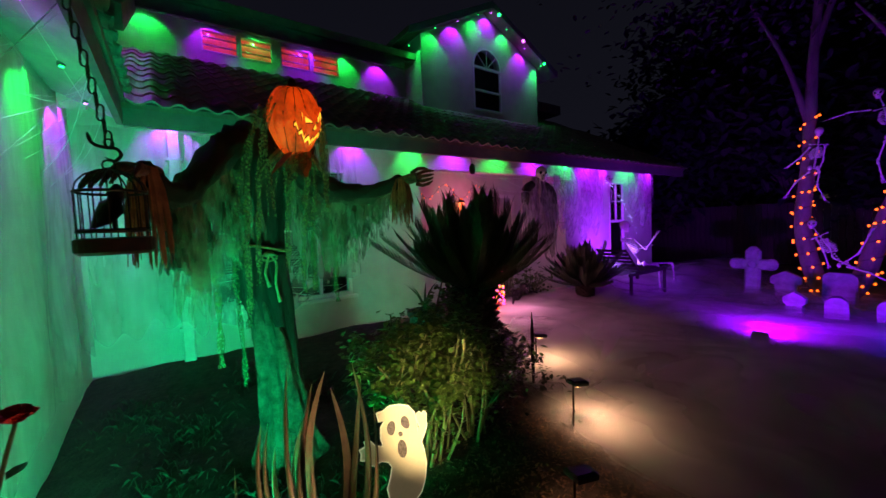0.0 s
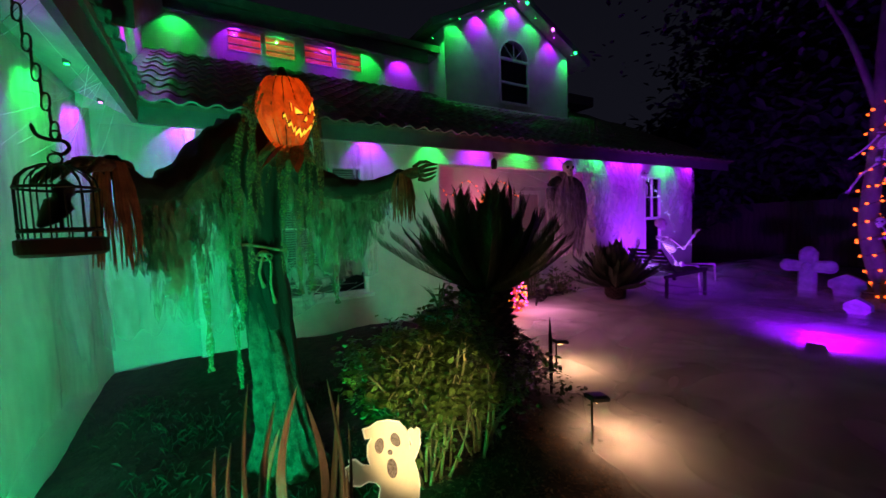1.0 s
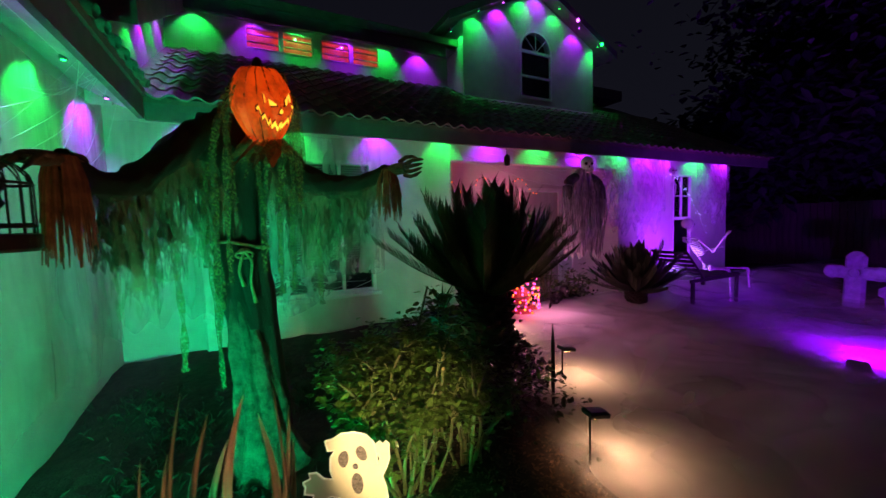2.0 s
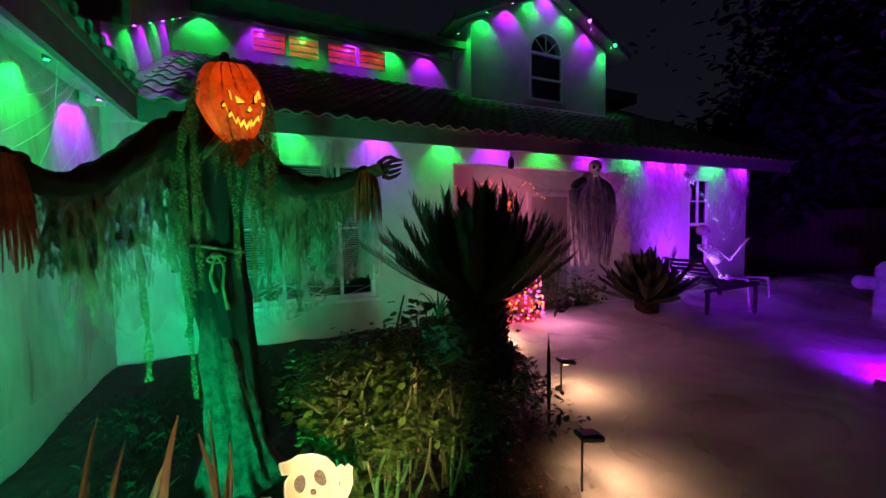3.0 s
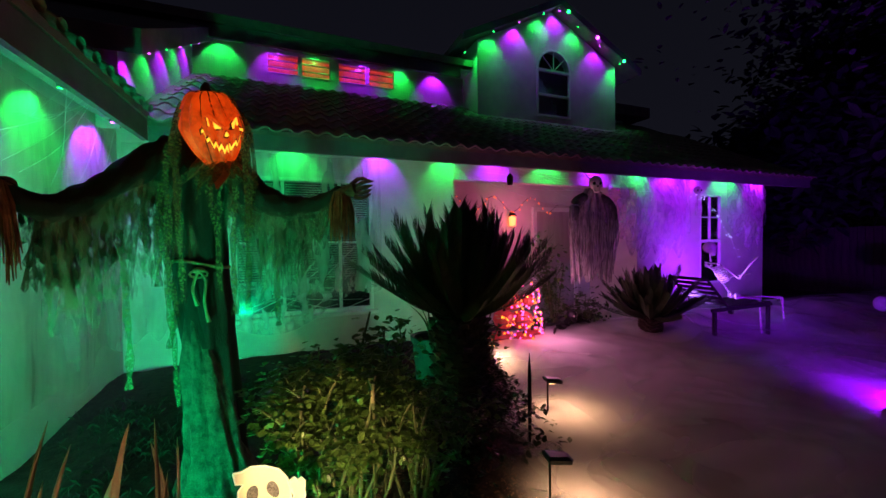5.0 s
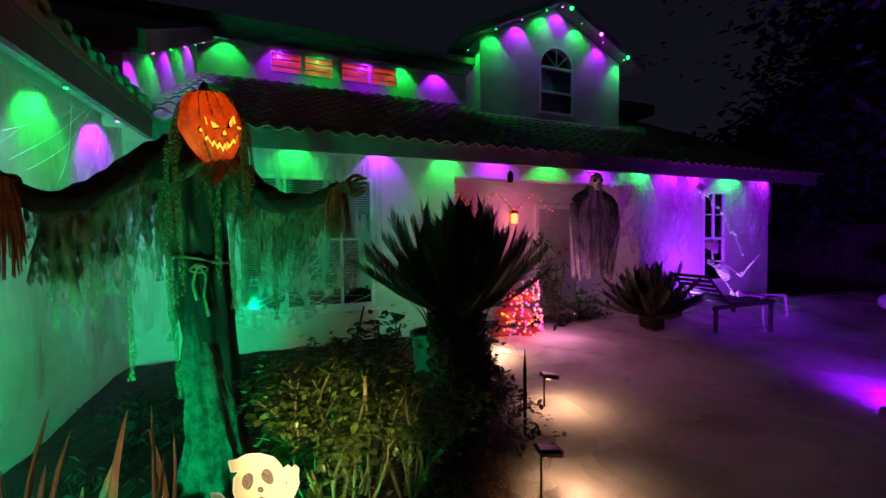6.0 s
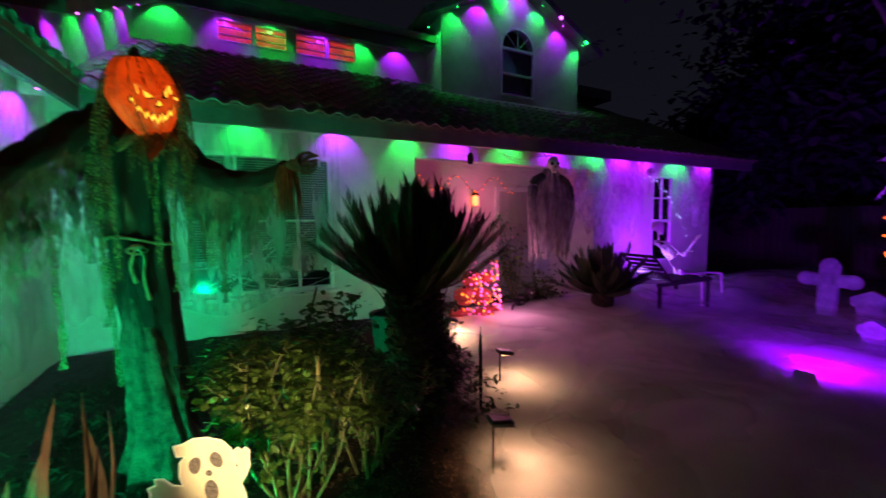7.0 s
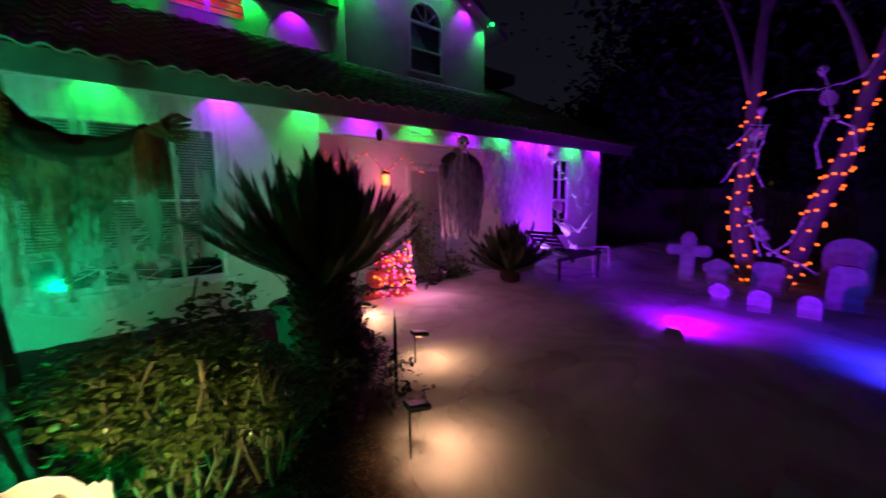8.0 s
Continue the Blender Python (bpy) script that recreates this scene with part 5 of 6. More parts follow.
# ---------------------------------------------------------------- plastic skeletons
def skull(m, at, s, face, i=0, j=1):
    f = Vector(face).normalized()
    side = f.cross(Vector((0, 0, 1))).normalized()
    up = side.cross(f)
    at = Vector(at)
    mm = Matrix((side, f, up)).transposed()
    m.ball(at, (0.072 * s, 0.090 * s, 0.080 * s), i, 14, 10, mm)
    m.ball(at + f * .045 * s - up * .06 * s, (0.045 * s, 0.045 * s, 0.055 * s), i, 10, 7, mm)
    m.ball(at + f * .055 * s - up * .098 * s, (0.036 * s, 0.034 * s, 0.024 * s), i, 10, 6, mm)
    for e in (-1, 1):
        m.ball(at + f * .074 * s + side * e * .031 * s - up * .012 * s, (0.021 * s, 0.015 * s, 0.021 * s), j, 9, 6, mm)
    m.ball(at + f * .090 * s - up * .048 * s, (0.009 * s, 0.008 * s, 0.013 * s), j, 7, 5, mm)


def bone_tube(m, a, b, r, i=0):
    a, b = Vector(a), Vector(b)
    m.tube([a, lerp(a, b, .08), lerp(a, b, .2), lerp(a, b, .8), lerp(a, b, .92), b], [r * 1.1, r * 1.6, r * .85, r * .8, r * 1.5, r], 7, i)


def skeleton(name, hip, neck, head, face, arms, legs, s, label, mats=None):
    m = M()
    hip, neck = Vector(hip), Vector(neck)
    skull(m, head, s, face)
    bone_tube(m, neck, Vector(head) - Vector((0, 0, .05 * s)), .012 * s)
    ax = (neck - hip)
    f = Vector(face)
    f = (f - ax * f.dot(ax) / ax.length_squared).normalized()
    sd = ax.cross(f).normalized()
    for k in range(12):
        p = lerp(hip, neck, k / 12) - f * .03 * s
        m.ball(p, .020 * s, 0, 7, 5)
    for k in range(8):
        t = 0.42 + 0.055 * k
        c = lerp(hip, neck, t)
        w = (0.115 - 0.008 * abs(k - 3) ** 1.3) * s
        m.tube([c + sd * (w * math.sin(a)) + f * (.055 * s * (1 - math.cos(a)) - .03 * s) - ax.normalized() * (.02 * s * math.sin(a / 2)) for a in [-2.75 + 5.5 * q / 14 for q in range(15)]], .009 * s, 5)
    bone_tube(m, lerp(hip, neck, .5) + f * .085 * s, lerp(hip, neck, .88) + f * .07 * s, .012 * s)
    bone_tube(m, lerp(hip, neck, .95) + sd * .15 * s, lerp(hip, neck, .95) - sd * .15 * s, .010 * s)
    m.ball(hip + sd * .06 * s, (.055 * s, .035 * s, .05 * s))
    m.ball(hip - sd * .06 * s, (.055 * s, .035 * s, .05 * s))
    for pts in arms + legs:
        pts = [Vector(p) for p in pts]
        for a, b in zip(pts[:-1], pts[1:]):
            bone_tube(m, a, b, .0155 * s)
        d = (pts[-1] - pts[-2]).normalized()
        for e in (-1.5, -.5, .5, 1.5):
            q = pts[-1]
            m.tube([q, q + d * .05 * s + sd * e * .014 * s, q + d * .11 * s + sd * e * .022 * s], [.006 * s, .005 * s, .003 * s], 5)
    return thing(name, m, mats or [bone, bone_dark], label, "skeleton", smooth=True)


# garden chaise under the window
bn = tagged(new("garden_chaise"), "dark slatted garden chaise with a raised backrest", "chaise")
bn.location = (6.88, 3.62, 0.12)
for y in (-.27, .25):
    part("side_rail", M().box(-0.62, 0.72, y, y + .035, 0.38, 0.43, bevel=.006), bench_mat, bn)
    part("back_rail", M().tube([(-0.28, y + .017, .43), (-0.74, y + .017, .86)], .018, 6), bench_mat, bn)
    for x in (-0.56, 0.64):
        part("leg", M().box(x - .022, x + .022, y - .005, y + .04, -0.12, 0.38, bevel=.005), bench_mat, bn)
for k in range(11):
    part("seat_slat", M().box(-0.26 + .09 * k, -0.19 + .09 * k, -.25, .27, 0.43, 0.446, bevel=.004), bench_mat, bn)
for k in range(6):
    t = .1 + .16 * k
    part("back_slat", M().box(-.03, .03, -.25, .27, -.008, .008, m=pose(-.28 - .46 * t, 0, .445 + .43 * t, 0, 43, 0), bevel=.004), bench_mat, bn)
skeleton("skeleton_figure", (6.99, 3.52, 0.67), (6.69, 3.66, 1.17), (6.63, 3.64, 1.38), (0.9, -0.42, -0.05),
         [[(6.74, 3.53, 1.12), (6.90, 3.40, 0.93), (6.90, 3.24, 1.17)], [(6.72, 3.76, 1.12), (6.95, 3.62, 0.92), (6.96, 3.42, 0.98)]],
         [[(7.04, 3.48, 0.65), (7.42, 3.43, 0.60), (7.46, 3.41, 0.05)], [(7.06, 3.60, 0.66), (7.95, 3.41, 0.59), (7.98, 3.38, 0.05)]], 1.03, "life-size white plastic skeleton sitting on the chaise")
skeleton("skeleton_figure", (4.74, 4.44, 0.28), (4.42, 4.32, 0.32), (4.68, 4.30, 0.44), (0.3, -1, 0),
         [[(4.42, 4.36, .32), (4.24, 4.29, .36), (4.12, 4.34, .10)], [(4.40, 4.24, .30), (4.28, 4.16, .30), (4.20, 4.14, .06)]],
         [[(4.8, 4.44, .28), (5.0, 4.34, .32), (5.18, 4.30, .16)], [(4.8, 4.49, .26), (5.05, 4.50, .30), (5.26, 4.46, .14)]], .85, "black plastic skeleton crawling out of the mist", [black_plastic, bone])
for x, y in ((5.14, 4.50), (5.56, 4.52)):
    q = M()
    skull(q, (x, y, .32), .9, (-0.5, -1, .1))
    q.tube([(x, y, 0), (x, y, .27)], .012, 6)
    thing("skull_stake", q, [bone, bone_dark], "pale plastic skull on a short stake", "skull", "skulls by the entry", smooth=True)

# hanging reaper
rp = M()
rc_ = Vector((4.93, 4.16, 0))
skull(rp, (4.90, 4.06, 2.30), 1.2, (-0.55, -1, -.05))
rows = []
for k in range(15):
    t = k / 14
    r_ = 0.07 + 0.33 * min(1, t * 3.2) ** .8 - .10 * max(0, t - .35)
    rows.append([rc_ + Vector((r_ * math.cos(a), (.06 + .05 * t) * math.sin(a), 2.24 - 1.06 * t - (.22 * abs(math.sin(a * 8.5 + 1)) * t ** 3) - .10 * abs(math.cos(a)) * min(1, t * 4))) * 1.0 + Vector((.018 * math.sin(9 * a + 2 * t), .02 * math.sin(13 * a), 0)) for a in [2 * math.pi * s / 60 for s in range(60)]])
rp.grid(rows, 2, True)
for s in (-1, 1):
    rp.tube(path_pts([rc_ + Vector((s * .12, 0, 2.12)), rc_ + Vector((s * .30, -.01, 2.02)), rc_ + Vector((s * .36, -.04, 1.78))], 8), [.05, .07, .07, .07, .07, .07, .065, .06, .04], 10, 3)
    for k in range(7):
        ribbon(rp, (rc_ + Vector((s * (.28 + .02 * k), -.06, 2.0)), rc_ + Vector((s * (.30 + .02 * k), -.07, 1.6)), rc_ + Vector((s * (.24 + .02 * k), -.07, U(1.12, 1.45)))), .035, (1, 0, 0), 2, .01, 12)
for k in range(13):
    ribbon(rp, (rc_ + Vector((-.26 + .045 * k, -.10, 1.9)), rc_ + Vector((-.28 + .045 * k, -.13, 1.5)), rc_ + Vector((-.29 + .046 * k, -.12, U(.96, 1.25)))), .04, (1, 0, 0), 2, .012, 14)
rp.tube([(4.90, 4.16, 2.36), (4.92, 4.40, 2.58)], .004, 5, 3)
thing("reaper_figure", rp, [bone, bone_dark, reaper_cloth, mat("dark_grey_rag", (0.16, 0.16, 0.16), (0.08, 0.08, 0.08), 0.95, scale=14, bump=0.5)], "hanging skull figure in torn grey rags under the eave", "hanging figure", smooth=True)

# lamp by the front door, hanging lantern
pl_ = tagged(new("wall_lantern"), "glowing orange-red wall lantern beside the door", "wall lamp")
pl_.location = (4.78, 6.0, 1.87)
part("glass", M().lathe([(.001, -.10), (.055, -.09), (.065, .06), (.04, .09), (.001, .10)], sides=10), red_bulb, pl_)
part("cap", M().lathe([(.08, .09), (.05, .14), (.001, .17)], sides=10), black_iron, pl_)
part("arm", M().tube([(0, 0, .13), (0, .06, .17), (0, .10, .06)], .01, 6), black_iron, pl_)
hl = tagged(new("hanging_lantern"), "small black lantern hanging below the eave", "lantern")
hl.location = (3.71, 4.36, 2.35)
part("body", M().lathe([(.001, -.09), (.035, -.09), (.045, -.02), (.04, .03), (.018, .06), (.001, .07)], sides=8), black_iron, hl)
part("wire", M().tube([(0, 0, .07), (0, .04, .24)], .003, 4), black_iron, hl)
orn = M()
skull(orn, (7.80, 4.62, 2.38), .85, (-.5, -1, 0))
orn.tube([(7.80, 4.64, 2.44), (7.80, 4.66, 2.72)], .003, 4)
orn.tube([(7.80, 4.62, 2.28), (7.80, 4.62, 2.02)], .012, 6)
for s in (-1, 1):
    orn.tube([(7.80, 4.62, 2.2), (7.80 + .08 * s, 4.6, 2.1), (7.80 + .06 * s, 4.6, 1.92)], .010, 5)
thing("hanging_ornament", orn, [bone, bone_dark], "small hanging skeleton ornament under the eave", "ornament", smooth=True)

# front door in the recess
dr = tagged(new("door_1"), "pale painted front door in the entry recess", "door", kind="structure")
part("leaf", M().box(5.35, 6.25, 6.06, 6.10, 0, 2.06), mat("door_paint", (0.46, 0.42, 0.40), (0.36, 0.33, 0.31), .5, scale=4, stretch=(3, 3, .4)), dr)
part("door_frame", M().box(5.27, 5.35, 6.04, 6.10, 0, 2.14).box(6.25, 6.33, 6.04, 6.10, 0, 2.14).box(5.35, 6.25, 6.04, 6.10, 2.06, 2.14), white_paint, dr)
part("door_handle", M().ball((6.16, 6.02, 1.0), .03), black_iron, dr)

# ---------------------------------------------------------------- pumpkin stack with string lights
def jack(at, r, sh, label, turn):
    ob = tagged(new("pumpkin"), label, "pumpkin", "pumpkins by the entry")
    ob.location = at
    ob.rotation_euler = (0, 0, turn)
    prof = [(.01, -.78), (.5, -.76), (.85, -.5), (1, 0), (.88, .5), (.5, .76), (.12, .70)]
    part("shell", M().lathe([(r * a, r * b) for a, b in prof], sides=40, wob=lambda a, z: 1 - .08 * abs(math.sin(5 * a)) ** 3), sh, ob, smooth=True)
    part("stem", M().tube([(0, 0, .68 * r), (.05 * r, 0, .95 * r)], [.13 * r, .09 * r], 7), dark_carve, ob)
    fc = M()
    for s in (-1, 1):
        fc.face([(s * .15 * r, -.99 * r, .05 * r), (s * .50 * r, -.91 * r, .38 * r), (s * .42 * r, -.95 * r, .08 * r)])
    for k in range(6):
        x0, x1 = (-.5 + k / 6) * r, (-.5 + (k + 1) / 6) * r
        fc.face([(x0, -1.0 * r, -.30 * r), (x1, -1.0 * r, -.30 * r), ((x0 + x1) / 2, -.97 * r, (-.12 if k % 2 else -.5) * r)])
    part("face", fc, yellow_bulb, ob)
    return ob


for at, r_, tn in (((3.80, 4.30, .70), .14, .35), ((3.70, 4.32, .47), .15, .1), ((3.95, 4.28, .45), .15, .6), ((3.64, 4.35, .17), .17, 0), ((3.93, 4.20, .16), .17, .4), ((4.15, 4.33, .17), .15, .7), ((4.07, 4.32, .70), .11, .5)):
    jack((at[0] - .12, at[1], at[2]), r_, red_pumpkin, "glowing red carved pumpkin in a lit stack", tn)
st = M()
rl = random.Random(5)
for k in range(130):
    a, z = rl.uniform(-2.8, .4), rl.uniform(.15, .98)
    x, y = 3.75 + .36 * math.cos(a) * (1.1 - .4 * z), 4.22 + .22 * math.sin(a)
    st.ball((x, y, z), rl.uniform(.010, .018), rl.choice([0, 1, 1, 1, 2]), 6, 4)
st.tube(path_pts([(3.75 + .34 * math.cos(k * .9), 4.22 + .2 * math.sin(k * .9), .15 + .8 * k / 29) for k in range(30)], 120), .004, 4, 3)
thing("light_string", st, [orange_bulb, pink_bulb, yellow_bulb, black_plastic], "string lights wound over the pumpkin stack", "string lights")
wl = M()
for k in range(26):
    wl.ball((3.35 + .09 * k + .03 * math.sin(k * 3), 5.95, 2.16 + .14 * math.sin(k * .7)), .012, 0, 6, 4)
wl.tube([(3.2, 5.98, 2.2)] + [(3.35 + .09 * k, 5.97, 2.175 + .14 * math.sin(k * .7)) for k in range(26)] + [(5.8, 5.98, 2.2)], .004, 4, 1)
thing("light_string", wl, [orange_bulb, black_plastic], "orange string lights draped in the entry", "string lights")

tw_ = M()
rk = random.Random(15)
tp = []
for k in range(26):
    u = k / 25
    p = (7.95 + 1.35 * abs(2 * u - 1) + rk.uniform(-.06, .06), 4.84, 1.2 + 1.15 * math.sin(math.pi * u) + rk.uniform(-.08, .08))
    tp.append(p)
    tw_.ball(p, rk.uniform(.006, .011), 0, 6, 4)
tw_.tube(path_pts(tp, 75), .002, 4, 1)
thing("light_string", tw_, [mat("pale_blue_bulb", (.7, .8, 1.0), None, .4, emit=(.55, .7, 1.0, 2.2)), web_thread], "tiny pale blue lights strung round the window", "string lights")

# shrubs at the entry
def shrub(at, r, h, n, label, seed):
    rs = random.Random(seed)
    ob = tagged(new("shrub"), label, "shrub")
    lm = M()
    for k in range(9):
        a = rs.uniform(0, 6.28)
        t = Vector(at) + Vector((r * .7 * math.cos(a), r * .7 * math.sin(a), h * rs.uniform(.6, .95)))
        part("branch", M().tube(path_pts([at, lerp(at, t, .5) + Vector((0, 0, .05)), t], 5), [.014, .012, .010, .008, .006, .003], 5), cane_mat, ob)
        for j in range(n // 9):
            p = lerp(at, t, rs.uniform(.35, 1.05)) + Vector((rs.gauss(0, r * .25), rs.gauss(0, r * .25), rs.gauss(0, h * .09)))
            leaflet(lm, p, Vector((rs.uniform(-1, 1), rs.uniform(-1, 1), rs.uniform(-.4, .6))), Vector((0, 0, 1)), rs.uniform(.06, .11), .028)
    part("leaves", lm, leaf_mat, ob, kind="stuff")


shrub((4.75, 4.75, 0), .34, 1.65, 620, "tall loose shrub beside the entry", 41)
shrub((5.15, 4.55, 0), .40, .75, 420, "low dark shrub beside the small palm", 42)
shrub((6.55, 4.50, 0), .38, .70, 380, "low dark shrub beside the bench", 43)

# ---------------------------------------------------------------- graveyard
def stone_cross(at, h, turn):
    ob = tagged(new("tombstone"), "grey foam cross with rounded lobed ends", "tombstone", "tombstones on the lawn")
    ob.location, ob.rotation_euler = at, (0, radians(3), turn)
    m = M().box(-.05, .05, -.125, .125, -.02, h * .96, bevel=.035).box(-.05, .05, -.29, .29, h * .52, h * .75, bevel=.03)
    for y, z in ((-.27, h * .635), (.27, h * .635), (0, h * .90)):
        m.ball((0, y, z), (.055, .112, .112))
    part("cross", m, stone_foam, ob)
    part("rosette", M().ball((-.045, 0, h * .635), (.02, .07, .07)), stone_foam, ob, smooth=True)


def stone_slab(at, w, h, turn, style, label):
    ob = tagged(new("tombstone"), label, "tombstone", "tombstones on the lawn")
    ob.location, ob.rotation_euler = at, (0, radians(-4), turn)
    if style == "arch":
        pts = [(-w / 2, -.02), (w / 2, -.02), (w / 2, h - w * .45)] + [(w / 2 * math.cos(a), h - w * .45 + w * .45 * math.sin(a)) for a in [math.pi * k / 14 for k in range(1, 14)]] + [(-w / 2, h - w * .45)]
    elif style == "crown":
        pts = [(-w * .32, -.02), (w * .32, -.02), (w * .36, h * .45), (w / 2, h * .52), (w / 2, h * .74), (w * .3, h * .86), (0, h), (-w * .3, h * .86), (-w / 2, h * .74), (-w / 2, h * .52), (-w * .36, h * .45)]
    else:
        pts = [(-w / 2, -.02), (w / 2, -.02), (w * .46, h * .9), (w * .3, h), (-w * .3, h * .98), (-w * .46, h * .88)]
    m = M()
    fr, bk = [(-.045, y, z) for y, z in pts], [(.045, y, z) for y, z in pts]
    m.face(fr)
    m.face(bk[::-1])
    for k in range(len(pts)):
        j = (k + 1) % len(pts)
        m.face([fr[k], bk[k], bk[j], fr[j]])
    part("slab", m, stone_foam, ob)
    cz = h * .62
    part("panel", M().box(-.052, -.044, -w * .26, w * .26, cz - h * .14, cz + h * .14, bevel=.003), stone_foam, ob)
    for k in range(3):
        part("carved_line", M().box(-.056, -.052, -w * .2, w * .2, cz - h * .09 + k * h * .075, cz - h * .06 + k * h * .075), stone_foam, ob)


stone_cross((8.8, 2.38, 0), .86, radians(-5))
stone_slab((8.8, 1.90, 0), .42, .46, radians(4), "crown", "grey foam tombstone with a stepped crown")
stone_slab((7.3, 1.47, 0), .26, .34, radians(-6), "crown", "small grey foam tombstone with a pointed top")
stone_slab((7.3, 1.05, 0), .24, .31, radians(8), "arch", "small rounded grey foam tombstone")
stone_slab((8.6, 1.20, 0), .42, .50, radians(3), "flat", "wide grey foam tombstone with worn corners")
stone_slab((9.2, 0.42, 0), .54, .88, radians(-3), "arch", "large rounded grey foam tombstone")
stone_slab((8.2, 0.36, 0), .36, .60, radians(6), "flat", "square-topped grey foam tombstone")
stone_slab((7.3, 0.57, 0), .22, .32, radians(-4), "arch", "small rounded grey foam tombstone in blue light")

# lit tree with two trunks
tree = tagged(new("tree"), "bare two-trunked tree wound with orange string lights", "tree")
T1 = [(9.05, 1.40, -0.05), (8.98, 1.60, .5), (8.95, 1.72, 1.3), (8.92, 1.66, 2.2), (8.9, 1.63, 3.2), (8.95, 1.60, 4.4), (9.1, 1.5, 6.0)]
T2 = [(9.05, 1.25, -0.05), (8.98, 1.00, .4), (8.92, .78, 1.3), (8.9, .52, 2.15), (8.92, .36, 3.2), (9.0, .05, 4.6), (9.2, -.3, 6.2)]
part("trunk", M().tube(path_pts(T1, 30), [.15 - .10 * k / 30 for k in range(31)], 12), bark, tree, smooth=True)
part("trunk", M().tube(path_pts(T2, 30), [.15 - .10 * k / 30 for k in range(31)], 12), bark, tree, smooth=True)
for a, b in (((8.9, 1.64, 2.9), (8.7, 2.4, 5.2)), ((8.92, .4, 2.9), (8.6, 1.1, 4.6)), ((8.92, .36, 3.3), (8.9, -.9, 5.4)), ((8.95, 1.6, 4.2), (9.3, .8, 6.4))):
    part("limb", M().tube(path_pts([a, lerp(a, b, .4) + Vector((0, 0, .25)), b], 10), [.06 - .045 * k / 10 for k in range(11)], 8), bark, tree, smooth=True)
cr_ = M()
rt = random.Random(77)
for k in range(2600):
    p = Vector((9.0 + rt.gauss(0, 1.5), .9 + rt.gauss(0, 1.9), 6.3 + rt.gauss(0, .9)))
    leaflet(cr_, p, Vector((rt.uniform(-1, 1), rt.uniform(-1, 1), rt.uniform(-1, .4))), Vector((0, 0, 1)), rt.uniform(.10, .2), .05)
part("crown", cr_, far_leaf, tree, "dark sparse leaves", kind="stuff")
sl_ = M()
for T, z1 in ((T1, 3.25), (T2, 3.4)):
    pts = path_pts(T, 200)
    wire = []
    k = 0
    for q, p in enumerate(pts):
        if 0.05 < p.z < z1:
            r_ = .165 - .055 * p.z / 3.3 * 1.2
            a = q * .62
            w = p + Vector((r_ * math.cos(a), r_ * math.sin(a), 0))
            wire.append(w)
            if q % 2 == 0 or rt.random() < .2:
                sl_.ball(w + Vector((.012 * math.cos(a), .012 * math.sin(a), rt.uniform(-.02, .02))), .021, 0, 6, 4)
    sl_.tube(wire, .005, 4, 1)
thing("light_string", sl_, [orange_bulb, black_plastic], "orange string lights spiralling round both trunks", "string lights")
skeleton("skeleton_figure", (8.72, .72, 2.55), (8.72, .80, 3.0), (8.72, .86, 3.22), (-1, 0, -.1),
         [[(8.72, .93, 2.98), (8.70, 1.15, 3.0), (8.68, 1.35, 2.95)], [(8.72, .67, 2.98), (8.70, .45, 3.05), (8.72, .36, 3.25)]],
         [[(8.72, .78, 2.5), (8.70, .85, 2.2), (8.72, .80, 1.95)], [(8.72, .66, 2.5), (8.74, .50, 2.4), (8.76, .46, 2.15)]], .8, "white plastic skeleton clinging between the tree limbs")
skeleton("skeleton_figure", (8.72, 1.55, 2.2), (8.74, 1.50, 2.6), (8.76, 1.50, 2.80), (1, .3, .2),
         [[(8.74, 1.6, 2.56), (8.72, 1.72, 2.4), (8.72, 1.84, 2.3)], [(8.74, 1.42, 2.56), (8.70, 1.44, 2.3), (8.74, 1.50, 2.15)]],
         [[(8.72, 1.6, 2.15), (8.68, 1.76, 2.0), (8.72, 1.88, 1.8)], [(8.72, 1.48, 2.15), (8.68, 1.50, 1.9), (8.72, 1.42, 1.7)]], .8, "white plastic skeleton climbing the tree trunk")
skeleton("skeleton_figure", (8.75, 1.20, .62), (8.72, 1.48, 1.10), (8.74, 1.56, 1.28), (-1, 0, .2),
         [[(8.72, 1.52, 1.06), (8.70, 1.42, .85), (8.70, 1.36, .62)], [(8.72, 1.38, 1.04), (8.68, 1.30, .72), (8.68, 1.10, .60)]],
         [[(8.75, 1.20, .62), (8.70, 1.02, .80), (8.70, .90, 1.12)], [(8.75, 1.16, .58), (8.72, .90, .50), (8.72, .74, .40)]], .8, "white plastic skeleton sprawled in the tree fork")

# ---------------------------------------------------------------- gauze, cobwebs
def drape(name, fn, nx, nz, material, label, cat):
    m = M()
    m.grid([[fn(a / nx, b / nz) for a in range(nx + 1)] for b in range(nz + 1)])
    return thing(name, m, material, label, cat, smooth=True)


drape("wall_drape", lambda u, v: (-0.70 + .03 + .025 * math.sin(30 * u + 2 * v) * (.3 + v) + .02 * noise.noise((u * 9, v * 4, 1)), .6 + 4.1 * u + .04 * math.sin(9 * v + 5 * u), 2.62 - (2.2 + .35 * noise.noise((u * 7, 0, 2))) * v), 90, 40, wall_gauze, "white gauze draped over the garage wall", "gauze")
drape("wall_drape", lambda u, v: (-.66 + 1.15 * u, 4.80 + .03 * math.sin(26 * u + 3 * v) - .10 * math.sin(math.pi * u) * v, 2.58 - (2.0 + .3 * noise.noise((u * 6, 0, 5))) * v), 50, 36, wall_gauze, "white gauze hanging in the wall corner", "gauze")
